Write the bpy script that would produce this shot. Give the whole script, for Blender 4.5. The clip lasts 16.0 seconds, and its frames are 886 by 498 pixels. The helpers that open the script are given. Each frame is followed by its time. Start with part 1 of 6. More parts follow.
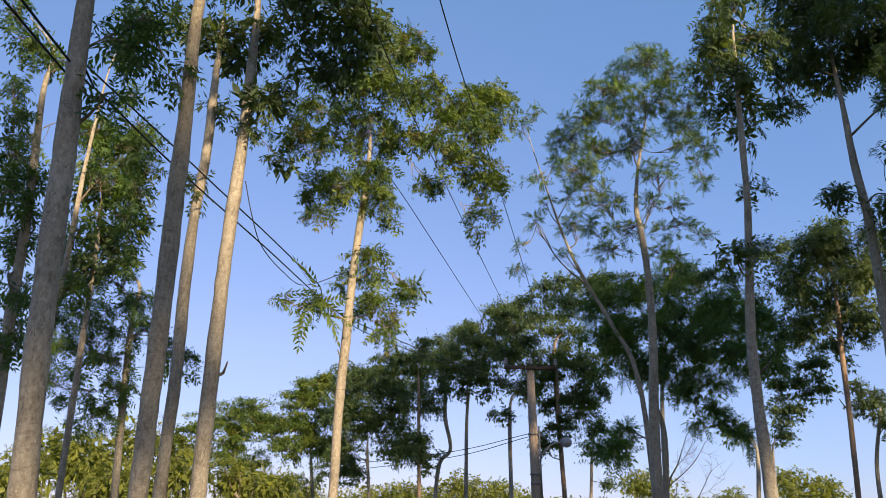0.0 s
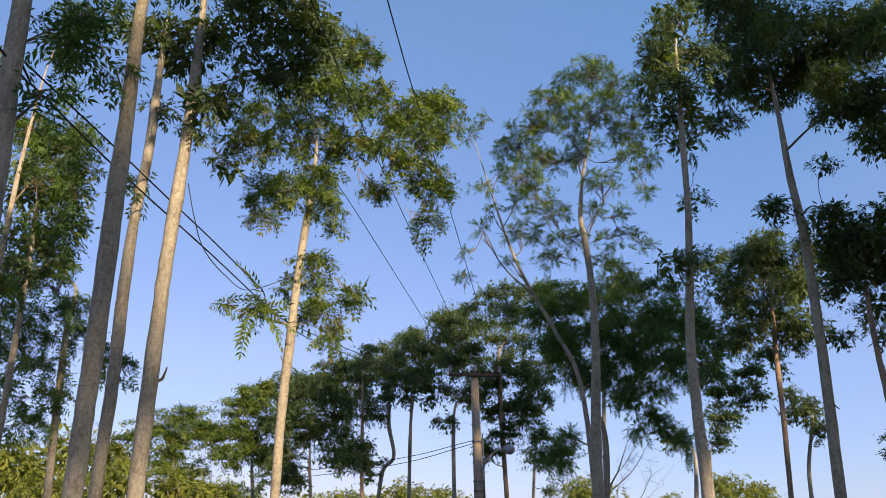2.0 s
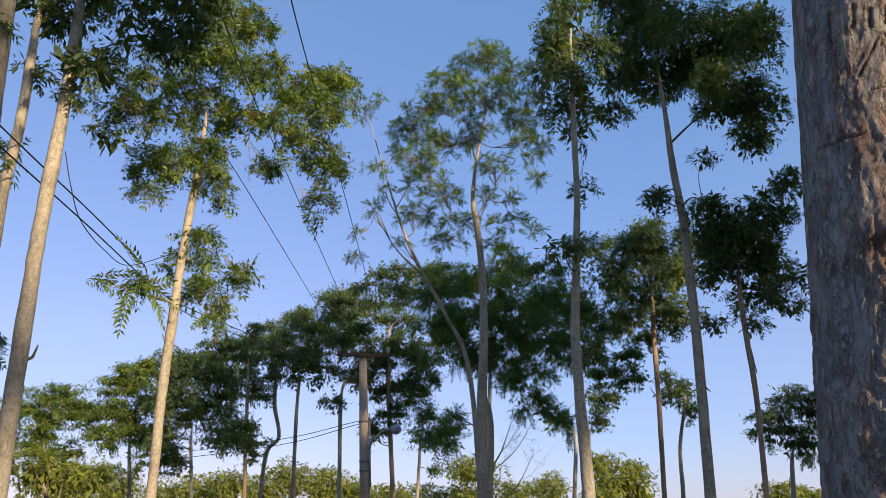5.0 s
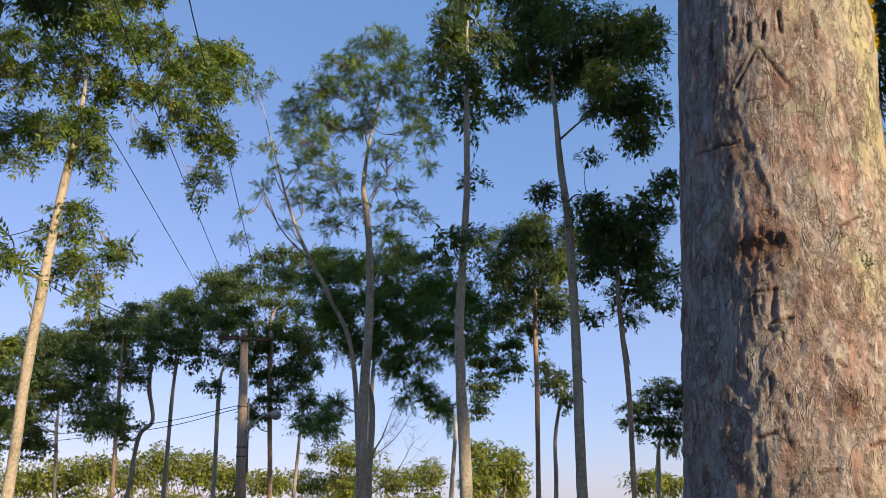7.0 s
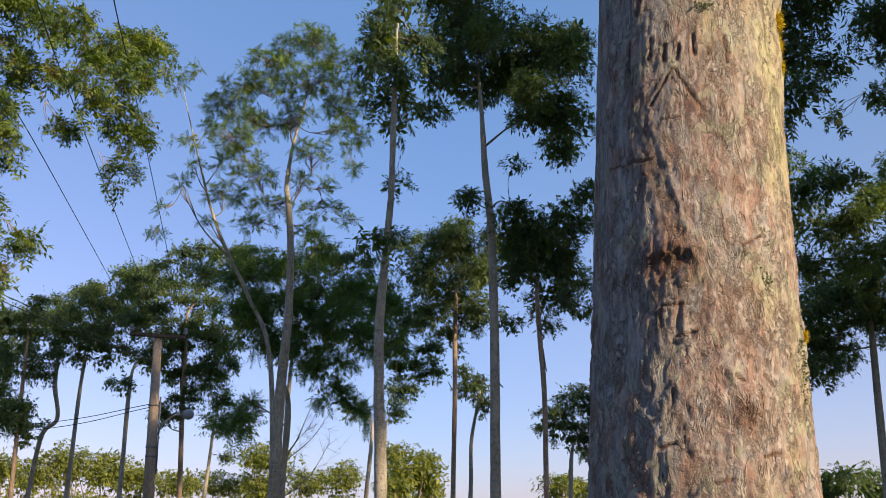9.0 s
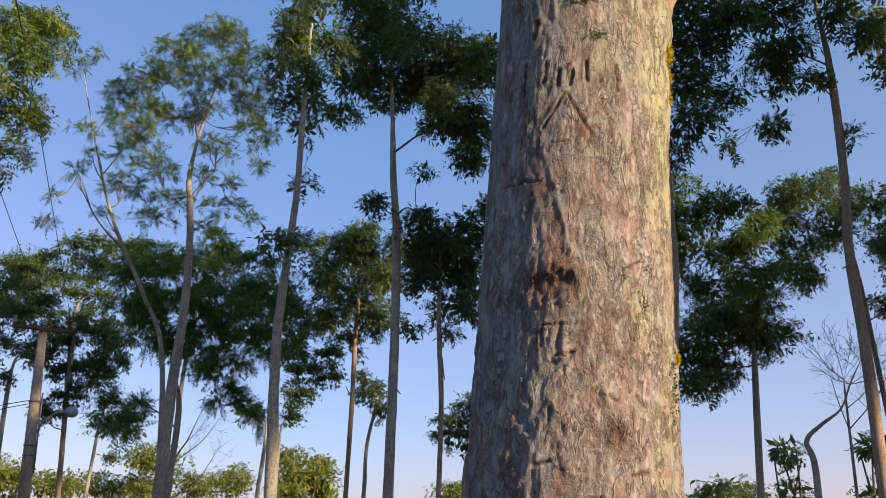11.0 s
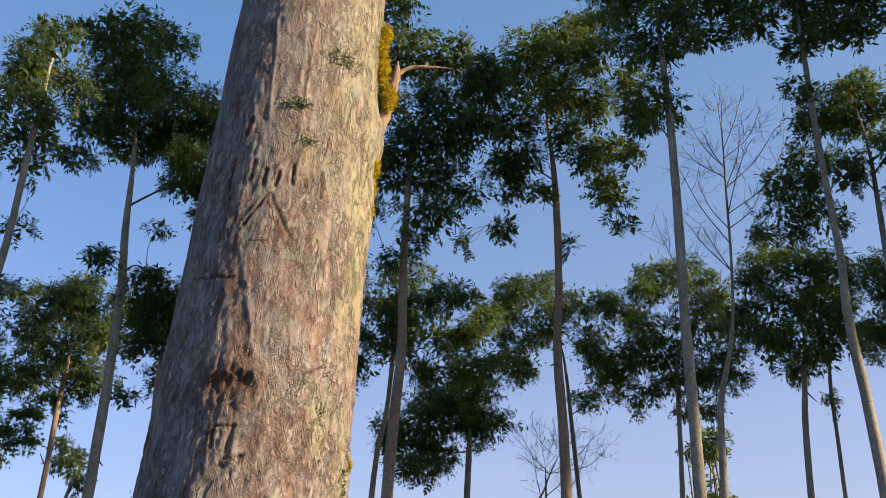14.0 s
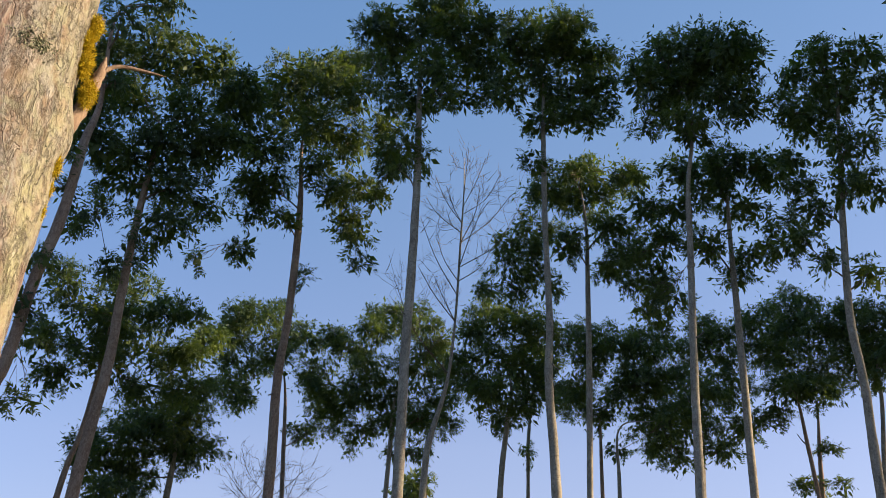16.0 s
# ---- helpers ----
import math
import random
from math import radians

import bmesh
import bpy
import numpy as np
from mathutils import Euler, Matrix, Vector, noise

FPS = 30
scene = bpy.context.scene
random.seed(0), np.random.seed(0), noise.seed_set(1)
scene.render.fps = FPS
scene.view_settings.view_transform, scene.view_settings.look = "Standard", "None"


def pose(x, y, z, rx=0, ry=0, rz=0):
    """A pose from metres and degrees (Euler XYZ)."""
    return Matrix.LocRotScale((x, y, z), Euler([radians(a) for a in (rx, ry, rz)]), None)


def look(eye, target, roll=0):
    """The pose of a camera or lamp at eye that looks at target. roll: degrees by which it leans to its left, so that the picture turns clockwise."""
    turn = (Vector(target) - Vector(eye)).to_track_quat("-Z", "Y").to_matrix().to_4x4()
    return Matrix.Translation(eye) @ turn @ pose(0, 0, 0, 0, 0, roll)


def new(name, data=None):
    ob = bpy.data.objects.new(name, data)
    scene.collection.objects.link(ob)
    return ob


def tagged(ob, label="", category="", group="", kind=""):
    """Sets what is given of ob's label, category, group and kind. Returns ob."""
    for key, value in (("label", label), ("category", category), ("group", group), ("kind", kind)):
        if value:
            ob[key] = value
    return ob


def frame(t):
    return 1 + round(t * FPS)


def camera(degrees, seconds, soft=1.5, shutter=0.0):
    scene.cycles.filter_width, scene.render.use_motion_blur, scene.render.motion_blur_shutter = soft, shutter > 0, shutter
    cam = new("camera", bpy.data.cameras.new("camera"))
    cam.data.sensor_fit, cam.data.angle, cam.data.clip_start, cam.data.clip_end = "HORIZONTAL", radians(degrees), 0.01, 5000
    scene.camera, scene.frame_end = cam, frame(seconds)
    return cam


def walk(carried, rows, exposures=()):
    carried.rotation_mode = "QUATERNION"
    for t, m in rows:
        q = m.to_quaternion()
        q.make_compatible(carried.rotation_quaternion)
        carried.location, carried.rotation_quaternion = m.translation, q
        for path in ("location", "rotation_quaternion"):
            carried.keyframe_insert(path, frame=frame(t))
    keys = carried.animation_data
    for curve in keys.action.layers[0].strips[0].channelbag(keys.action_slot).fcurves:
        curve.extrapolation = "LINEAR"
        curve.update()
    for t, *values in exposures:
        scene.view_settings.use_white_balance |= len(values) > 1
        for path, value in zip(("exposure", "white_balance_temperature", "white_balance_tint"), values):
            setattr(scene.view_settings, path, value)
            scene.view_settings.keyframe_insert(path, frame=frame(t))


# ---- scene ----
# ---- camera and walk ----
cam = camera(55.61, 16.0, soft=0.8)
walk(cam, [(t, pose(*row)) for t, *row in (
    (0, 0, 0, 1.52, 108.69, -1.1, -0.37),
    (0.5, 0.001, 0.004, 1.52, 108.92, -1.05, -1.13),
    (1, -0.004, 0.008, 1.518, 109.08, -0.91, -2.1),
    (1.5, -0.009, 0.011, 1.513, 109.2, -0.72, -3),
    (2, -0.005, 0.018, 1.51, 109.24, -0.52, -4.09),
    (2.5, -0.003, 0.027, 1.506, 109.22, -0.42, -5.12),
    (3, -0.005, 0.035, 1.503, 109.16, -0.26, -6.36),
    (5.5, -0.006, 0.064, 1.539, 107.52, 0.47, -13.51),
    (6, -0, 0.065, 1.539, 107.2, 0.56, -15.73),
    (6.5, 0.002, 0.07, 1.54, 107.04, 0.45, -17.64),
    (7, 0, 0.069, 1.541, 107, 0.35, -19.53),
    (7.5, -0.001, 0.068, 1.541, 107.04, 0.24, -20.92),
    (8, 0.004, 0.068, 1.544, 107.12, 0.16, -22.33),
    (8.5, 0.008, 0.068, 1.547, 107.17, 0.15, -23.55),
    (9, 0.013, 0.064, 1.548, 107.15, 0.06, -25.08),
    (11.5, 0.048, 0.035, 1.57, 108.16, -0.86, -34.42),
    (12, 0.055, 0.021, 1.581, 109.01, -0.93, -37.09),
    (12.5, 0.063, 0.01, 1.589, 109.92, -0.91, -39.56),
    (13, 0.069, -0.011, 1.599, 111.02, -0.76, -42.76),
    (13.5, 0.074, -0.026, 1.605, 111.85, -0.64, -46.04),
    (14, 0.09, -0.047, 1.608, 112.73, -0.42, -50.41),
    (14.5, 0.109, -0.069, 1.614, 113.47, -0.22, -54.63),
    (15, 0.125, -0.099, 1.616, 114.05, -0.27, -59.8),
    (15.5, 0.14, -0.115, 1.618, 114.5, -0.45, -64.42),
    (16, 0.165, -0.135, 1.634, 115.06, -0.92, -69.57),
)])

# ---- sky and sun ----
SUN_AZ, SUN_EL = 158.0, 19.0          # clockwise from +y, and above the horizon
world = bpy.data.worlds.new("sky")
scene.world = world
world.use_nodes = True
wn = world.node_tree
sky = wn.nodes.new("ShaderNodeTexSky")
sky.sky_type, sky.sun_disc = "NISHITA", False
sky.sun_elevation, sky.sun_rotation = radians(SUN_EL), radians(SUN_AZ)
sky.altitude, sky.air_density, sky.dust_density, sky.ozone_density = 0, 1.0, 0.2, 2.5
wn.nodes["Background"].inputs["Strength"].default_value = 0.106
haze = wn.nodes.new("ShaderNodeMix")            # evening haze evens out the blue
haze.data_type = "RGBA"
haze.inputs[0].default_value, haze.inputs[7].default_value = 0.62, (0.47, 1.06, 2.22, 1)
warm = wn.nodes.new("ShaderNodeMix")
warm.data_type, warm.blend_type = "RGBA", "MULTIPLY"
warm.inputs[0].default_value, warm.inputs[7].default_value = 1.0, (1.22, 1.0, 1.10, 1)
wn.links.new(sky.outputs[0], warm.inputs[6])
wn.links.new(warm.outputs[2], haze.inputs[6])
low = wn.nodes.new("ShaderNodeMix")             # the low sky is a little rosier than the high
low.data_type, low.blend_type = "RGBA", "MULTIPLY"
low.inputs[0].default_value = 1.0
where, split, rise = wn.nodes.new("ShaderNodeTexCoord"), wn.nodes.new("ShaderNodeSeparateXYZ"), wn.nodes.new("ShaderNodeValToRGB")
rise.color_ramp.elements.new(0.3)
for el, (p, c) in zip(rise.color_ramp.elements, ((0.03, (0.72, 0.79, 0.92, 1)), (0.20, (0.97, 0.95, 0.98, 1)), (0.60, (0.89, 1.0, 1.0, 1)))):
    el.position, el.color = p, c
wn.links.new(where.outputs["Generated"], split.inputs[0])
wn.links.new(split.outputs["Z"], rise.inputs[0])
wn.links.new(haze.outputs[2], low.inputs[6])
wn.links.new(rise.outputs[0], low.inputs[7])
side = wn.nodes.new("ShaderNodeMix")            # and rosier round towards the sun
side.data_type, side.blend_type = "RGBA", "MULTIPLY"
side.inputs[0].default_value = 1.0
turn = wn.nodes.new("ShaderNodeValToRGB")
turn.color_ramp.elements.new(0.4)
for el, (p, c) in zip(turn.color_ramp.elements, ((0.0, (1.11, 1.0, 0.985, 1)), (0.40, (1.02, 1.01, 1.0, 1)), (0.85, (1.37, 1.14, 0.99, 1)))):
    el.position, el.color = p, c
wn.links.new(split.outputs["X"], turn.inputs[0])
wn.links.new(low.outputs[2], side.inputs[6])
wn.links.new(turn.outputs[0], side.inputs[7])
wn.links.new(side.outputs[2], wn.nodes["Background"].inputs["Color"])
sun = new("sun", bpy.data.lights.new("sun", "SUN"))
sun.data.energy, sun.data.angle, sun.data.color = 3.7, radians(1.8), (1.0, 0.785, 0.52)
a, e = radians(SUN_AZ), radians(SUN_EL)
sun.matrix_world = look((0, 0, 30), (-math.sin(a) * math.cos(e) * 9, -math.cos(a) * math.cos(e) * 9, 30 - math.sin(e) * 9))
scene.view_settings.exposure = 1.3


# ---- materials ----
def material(name, rough=0.8, spec=0.3):
    m = bpy.data.materials.new(name)
    m.use_nodes = True
    n = m.node_tree
    b = n.nodes["Principled BSDF"]
    b.inputs["Roughness"].default_value = rough
    b.inputs["Specular IOR Level"].default_value = spec
    return m, n, b


def node(n, kind, **sockets):
    k = n.nodes.new(kind)
    for key, value in sockets.items():
        k.inputs[key.replace("_", " ")].default_value = value
    return k


def ramp(n, source, *stops):
    r = n.nodes.new("ShaderNodeValToRGB")
    while len(r.color_ramp.elements) < len(stops):
        r.color_ramp.elements.new(0.5)
    for el, (p, c) in zip(r.color_ramp.elements, stops):
        el.position, el.color = p, (*c, 1) if len(c) == 3 else c
    n.links.new(source, r.inputs[0])
    return r.outputs[0]


def mix(n, fac, a, b, kind="MIX"):
    k = n.nodes.new("ShaderNodeMix")
    k.data_type, k.blend_type = "RGBA", kind
    for socket, value in ((k.inputs[0], fac), (k.inputs[6], a), (k.inputs[7], b)):
        if isinstance(value, (int, float)):
            socket.default_value = value
        elif isinstance(value, tuple):
            socket.default_value = (*value, 1)
        else:
            n.links.new(value, socket)
    return k.outputs[2]


def coords(n, scale=(1, 1, 1), kind="Object"):
    c, m = n.nodes.new("ShaderNodeTexCoord"), n.nodes.new("ShaderNodeMapping")
    m.inputs["Scale"].default_value = scale
    n.links.new(c.outputs[kind], m.inputs[0])
    return m.outputs[0]


def noisy(n, vector, scale, detail=6.0, rough=0.6, distortion=0.0):
    k = node(n, "ShaderNodeTexNoise", Scale=scale, Detail=detail, Roughness=rough, Distortion=distortion)
    n.links.new(vector, k.inputs["Vector"])
    return k.outputs["Fac"]


def bump(n, b, height, strength, distance):
    k = node(n, "ShaderNodeBump", Strength=strength, Distance=distance)
    n.links.new(height, k.inputs["Height"])
    n.links.new(k.outputs[0], b.inputs["Normal"])
    return k


def leaf_material(name, dark, mid, light, dry=None, through_light=0.42):
    """Leaf blades: colour varies from leaflet to leaflet and from branch to branch, some light passes through."""
    m, n, b = material(name, 0.55, 0.35)
    geo = n.nodes.new("ShaderNodeNewGeometry")
    island = geo.outputs["Random Per Island"]
    lively = tuple(0.8 * p + 0.2 * q for p, q in zip(mid, light))
    per = ramp(n, island, (0.0, dark), (0.5, mid), (1.0, lively))
    patch = ramp(n, noisy(n, coords(n), 1.7, 2.0), (0.44, (0, 0, 0)), (0.68, (1, 1, 1)))
    col = mix(n, patch, per, mix(n, 0.55, per, light))
    if dry:
        spots = ramp(n, noisy(n, coords(n), 3.1, 3.0), (0.56, (0, 0, 0)), (0.68, (0.7, 0.7, 0.7)))
        col = mix(n, spots, col, dry)
    n.links.new(col, b.inputs["Base Color"])
    t = n.nodes.new("ShaderNodeBsdfTranslucent")
    n.links.new(mix(n, 1.0, col, (1.45, 1.45, 0.45), "MULTIPLY"), t.inputs["Color"])
    s = node(n, "ShaderNodeMixShader", Fac=through_light)
    n.links.new(b.outputs[0], s.inputs[1])
    n.links.new(t.outputs[0], s.inputs[2])
    n.links.new(s.outputs[0], n.nodes["Material Output"].inputs["Surface"])
    return m


LEAF = {
    "dense": leaf_material("leaf_dark", (0.041, 0.070, 0.046), (0.072, 0.108, 0.055), (0.190, 0.240, 0.060)),
    "airy": leaf_material("leaf_airy", (0.041, 0.083, 0.034), (0.071, 0.132, 0.044), (0.179, 0.262, 0.042)),
    "feather": leaf_material("leaf_fresh", (0.052, 0.102, 0.032), (0.090, 0.156, 0.040), (0.235, 0.300, 0.045)),
    "olive": leaf_material("leaf_olive", (0.042, 0.082, 0.026), (0.088, 0.146, 0.034), (0.250, 0.300, 0.038), (0.190, 0.125, 0.052)),
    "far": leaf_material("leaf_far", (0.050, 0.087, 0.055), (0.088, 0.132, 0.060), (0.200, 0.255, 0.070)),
    "fresh": leaf_material("leaf_soft", (0.057, 0.116, 0.052), (0.096, 0.172, 0.064), (0.180, 0.260, 0.055)),
    "bush": leaf_material("leaf_bush", (0.070, 0.094, 0.028), (0.140, 0.165, 0.036), (0.330, 0.340, 0.048)),
}

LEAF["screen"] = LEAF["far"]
# loose crowns take the lighter, yellower leaf to stand in for sunlit tops
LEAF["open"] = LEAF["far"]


def bark_material(name, dark, mid, light):
    """Smooth grey young bark with rings, streaks and lichen."""
    m, n, b = material(name, 0.85, 0.2)
    v = coords(n)
    stain = noisy(n, v, 2.3, 5.0, 0.65)
    grain = noisy(n, coords(n, (34, 34, 15)), 1.0, 7.0, 0.75)
    rings = noisy(n, coords(n, (3, 3, 26)), 1.0, 4.0, 0.6, 0.6)
    col = ramp(n, stain, (0.30, dark), (0.5, mid), (0.72, light))
    col = mix(n, 0.5, col, ramp(n, grain, (0.36, dark), (0.64, light)))
    col = mix(n, ramp(n, noisy(n, coords(n, (1, 1, 0.6)), 11.0, 4.0, 0.7), (0.55, (0, 0, 0)), (0.68, (0.6, 0.6, 0.6))), col, dark)
    col = mix(n, ramp(n, rings, (0.60, (0, 0, 0)), (0.70, (0.55, 0.55, 0.55))), col, dark)
    flecks = noisy(n, coords(n, (1, 1, 0.7)), 38.0, 5.0, 0.7, 0.5)
    col = mix(n, ramp(n, flecks, (0.34, (0.65, 0.65, 0.65)), (0.42, (0, 0, 0))), col, tuple(0.6 * c for c in dark))
    col = mix(n, ramp(n, flecks, (0.57, (0, 0, 0)), (0.65, (0.55, 0.55, 0.55))), col, tuple(1.15 * c for c in light))
    n.links.new(col, b.inputs["Base Color"])
    bump(n, b, mix(n, 0.4, mix(n, 0.5, grain, rings), flecks), 0.9, 0.014)
    return m


BARK = bark_material("bark_grey", (0.15, 0.125, 0.094), (0.34, 0.292, 0.222), (0.50, 0.445, 0.35))
BARK_PALE = bark_material("bark_pale", (0.15, 0.124, 0.092), (0.31, 0.264, 0.203), (0.44, 0.392, 0.31))
BARK_DARK = bark_material("bark_dark", (0.075, 0.065, 0.050), (0.165, 0.144, 0.108), (0.27, 0.24, 0.185))
BARK_RED = bark_material("bark_reddish", (0.17, 0.108, 0.074), (0.34, 0.228, 0.152), (0.46, 0.345, 0.25))
TWIG = bark_material("twig_bark", (0.075, 0.058, 0.042), (0.165, 0.125, 0.088), (0.27, 0.215, 0.155))
TWIG_PALE = bark_material("twig_pale", (0.15, 0.11, 0.075), (0.26, 0.20, 0.14), (0.36, 0.30, 0.22))


# ---- mesh helpers ----
def mesh_from(name, verts, polys, mats, index=None, smooth=False):
    """A mesh from arrays: polys is a list of (count, sides) index arrays."""
    me = bpy.data.meshes.new(name)
    me.vertices.add(len(verts))
    me.vertices.foreach_set("co", np.ascontiguousarray(verts, np.float32).ravel())
    loops = np.concatenate([p.ravel() for p in polys])
    sizes = np.concatenate([np.full(len(p), p.shape[1]) for p in polys])
    me.loops.add(len(loops))
    me.loops.foreach_set("vertex_index", loops.astype(np.int32))
    me.polygons.add(len(sizes))
    me.polygons.foreach_set("loop_start", np.r_[0, np.cumsum(sizes)[:-1]].astype(np.int32))
    if smooth:
        me.polygons.foreach_set("use_smooth", np.ones(len(sizes), bool))
    for mt in mats:
        me.materials.append(mt)
    if index is not None:
        me.polygons.foreach_set("material_index", np.asarray(index, np.int32))
    me.update(calc_edges=True)
    return me


def child(name, me, parent, label=""):
    ob = new(name, me)
    ob.parent = parent
    ob.matrix_parent_inverse = parent.matrix_basis.inverted()
    return tagged(ob, label)


def part(name, bm, mat, parent, label="", smooth=True):
    me = bpy.data.meshes.new(name)
    bm.to_mesh(me)
    bm.free()
    me.materials.append(mat)
    if smooth:
        me.polygons.foreach_set("use_smooth", np.ones(len(me.polygons), bool))
    return child(name, me, parent, label)


def base(name, x, y, z=0.0):
    ob = new(name)
    ob.empty_display_size = 0.2
    ob.matrix_basis = Matrix.Translation((x, y, z))
    return ob


def spline(points, steps):
    """A smooth line through the points (Catmull-Rom), rows of any width."""
    p = np.asarray(points, float)
    if len(p) < 3:
        return p[0] + (p[-1] - p[0]) * np.linspace(0, 1, steps + 1)[:, None]
    q = np.vstack([2 * p[0] - p[1], p, 2 * p[-1] - p[-2]])
    out = []
    for i in range(len(p) - 1):
        u = np.linspace(0, 1, steps, endpoint=False)[:, None]
        a, b, c, d = q[i:i + 4]
        out.append(0.5 * (2 * b + (c - a) * u + (2 * a - 5 * b + 4 * c - d) * u**2 + (3 * b - a - 3 * c + d) * u**3))
    return np.vstack(out + [p[-1:]])


def tube(path, radii, sides):
    """Vertices and quads of a round tube along a path, closed at its end by a small radius."""
    path, radii = np.asarray(path, float), np.asarray(radii, float)
    tan = np.gradient(path, axis=0)
    tan /= np.linalg.norm(tan, axis=1, keepdims=True) + 1e-9
    ref = np.where(np.abs(tan[:, 2:]) > 0.9, [[1.0, 0, 0]], [[0, 0, 1.0]])
    if np.abs(tan[:, 2]).max() > 0.7:
        ref = np.tile([[0.6, 0.8, 0.0]], (len(tan), 1))
    u = np.cross(tan, ref)
    u /= np.linalg.norm(u, axis=1, keepdims=True) + 1e-9
    v = np.cross(tan, u)
    ang = np.arange(sides) * 2 * np.pi / sides
    ring = path[:, None] + radii[:, None, None] * (np.cos(ang)[:, None] * u[:, None] + np.sin(ang)[:, None] * v[:, None])
    i = np.arange(len(path) - 1)[:, None] * sides
    j, k = np.arange(sides), (np.arange(sides) + 1) % sides
    quads = np.stack([i + j, i + k, i + sides + k, i + sides + j], -1).reshape(-1, 4)
    return ring.reshape(-1, 3), quads


def join(pieces):
    verts, quads, n = [], [], 0
    for v, q in pieces:
        verts.append(v)
        quads.append(q + n)
        n += len(v)
    return np.vstack(verts), np.vstack(quads)


def frond(pairs, droop, length, wide, rng, hang=0.55):
    """One feather-shaped compound leaf along +x, one long: a rib and pairs of pointed oval leaflets that hang a little."""
    verts, quads = [], []
    def curve(t):
        return np.array([t * (1 - 0.25 * droop * t), 0, -droop * t * t])
    def leaflet(p, d, size):
        d = d / np.linalg.norm(d)
        flat = np.cross(d, [0, 0, 1.0])
        flat = flat / np.linalg.norm(flat) + np.array([0, 0, rng.uniform(-0.45, 0.45)])
        m = p + d * size * 0.42 + [0, 0, 0.06 * size]
        quads.append([len(verts) + i for i in range(4)])
        verts.extend([p, m + flat * size * wide, p + d * size - [0, 0, 0.10 * size], m - flat * size * wide])
    quads.append([0, 1, 2, 3])
    verts.extend([curve(0) + [0, 0.008, 0], curve(0) - [0, 0.008, 0], curve(0.95) - [0, 0.005, 0], curve(0.95) + [0, 0.005, 0]])
    for t in np.linspace(0.2, 0.93, pairs):
        size = length * (0.6 + 0.4 * math.sin(math.pi * min(1, 0.2 + 0.7 * t))) * rng.uniform(0.85, 1.2)
        for side in (-1, 1):
            leaflet(curve(t), np.array([0.55 + 0.2 * rng.random(), side * 0.9, -hang * rng.uniform(0.4, 1.3)]), size)
    leaflet(curve(0.95), np.array([0.9, 0.1 * rng.normal(), -hang]), length * 0.9)
    return np.array(verts), np.array(quads)


_r = np.random.default_rng(11)
FRONDS = {
    "near": [frond(4, d, 0.36, 0.16, _r) for d in (0.10, 0.25, 0.4, 0.6)],
    "plume": [frond(8, d, 0.21, 0.17, _r, 0.5) for d in (0.35, 0.55, 0.8)],
    "fine": [frond(6, d, 0.24, 0.15, _r, 0.25) for d in (0.05, 0.15, 0.3)],
    "mid": [frond(3, d, 0.42, 0.19, _r) for d in (0.12, 0.3, 0.5)],
    "far": [frond(2, d, 0.55, 0.22, _r) for d in (0.2, 0.45)],
}


def leaves(pos, axis, fronds_each, size, kind, rng, hang=0.35):
    """Rosettes of fronds at the places pos, spreading round each one's axis and hanging under their weight."""
    n = len(pos) * fronds_each
    p = np.repeat(pos, fronds_each, 0)
    ax = np.repeat(axis, fronds_each, 0)
    side = rng.normal(size=(n, 3))
    side -= ax * (side * ax).sum(1, keepdims=True)
    side /= np.linalg.norm(side, axis=1, keepdims=True) + 1e-9
    x = side + ax * rng.uniform(0.0, 0.75, (n, 1)) - [0, 0, 1] * rng.uniform(0, 1, (n, 1)) * (hang * (1.25 - ax[:, 2:]))
    x /= np.linalg.norm(x, axis=1, keepdims=True)
    y = np.cross([0, 0, 1.0], x) + rng.normal(size=(n, 3)) * 0.6
    y -= x * (y * x).sum(1, keepdims=True)
    y /= np.linalg.norm(y, axis=1, keepdims=True) + 1e-9
    z = np.cross(x, y)
    s = size * rng.uniform(0.65, 1.25, n) * (1 + 0.45 * np.clip(0.25 - ax[:, 2], 0, 1))      # the lower fronds hang longer
    which = rng.integers(0, len(FRONDS[kind]), n)
    verts, quads, total = [], [], 0
    for w, (fv, fq) in enumerate(FRONDS[kind]):
        k = np.nonzero(which == w)[0]
        if not len(k):
            continue
        v = p[k, None] + s[k, None, None] * (fv[None, :, :1] * x[k, None] + fv[None, :, 1:2] * y[k, None] + fv[None, :, 2:] * z[k, None])
        q = fq[None] + (np.arange(len(k)) * len(fv))[:, None, None]
        verts.append(v.reshape(-1, 3))
        quads.append(q.reshape(-1, 4) + total)
        total += len(k) * len(fv)
    return np.vstack(verts), np.vstack(quads)


# style: rosettes for a square metre of clump, fronds in a rosette, frond length, frond kind, twigs, share of the shell
STYLE = {
    "dense": (28, 5, 0.205, "near", 10, 0.55),
    "open": (20, 5, 0.215, "near", 14, 0.5),
    "airy": (56, 4, 0.20, "near", 30, 0.2),
    "feather": (76, 5, 0.18, "fine", 30, 0.2),
    "fresh": (46, 5, 0.28, "fine", 12, 0.4),
    "olive": (62, 5, 0.19, "near", 12, 0.4),
    "far": (9, 5, 0.30, "mid", 6, 0.5),
    "bush": (4.5, 5, 0.62, "far", 3, 0.7),
    "screen": (1.4, 6, 1.1, "far", 2, 0.5),
}
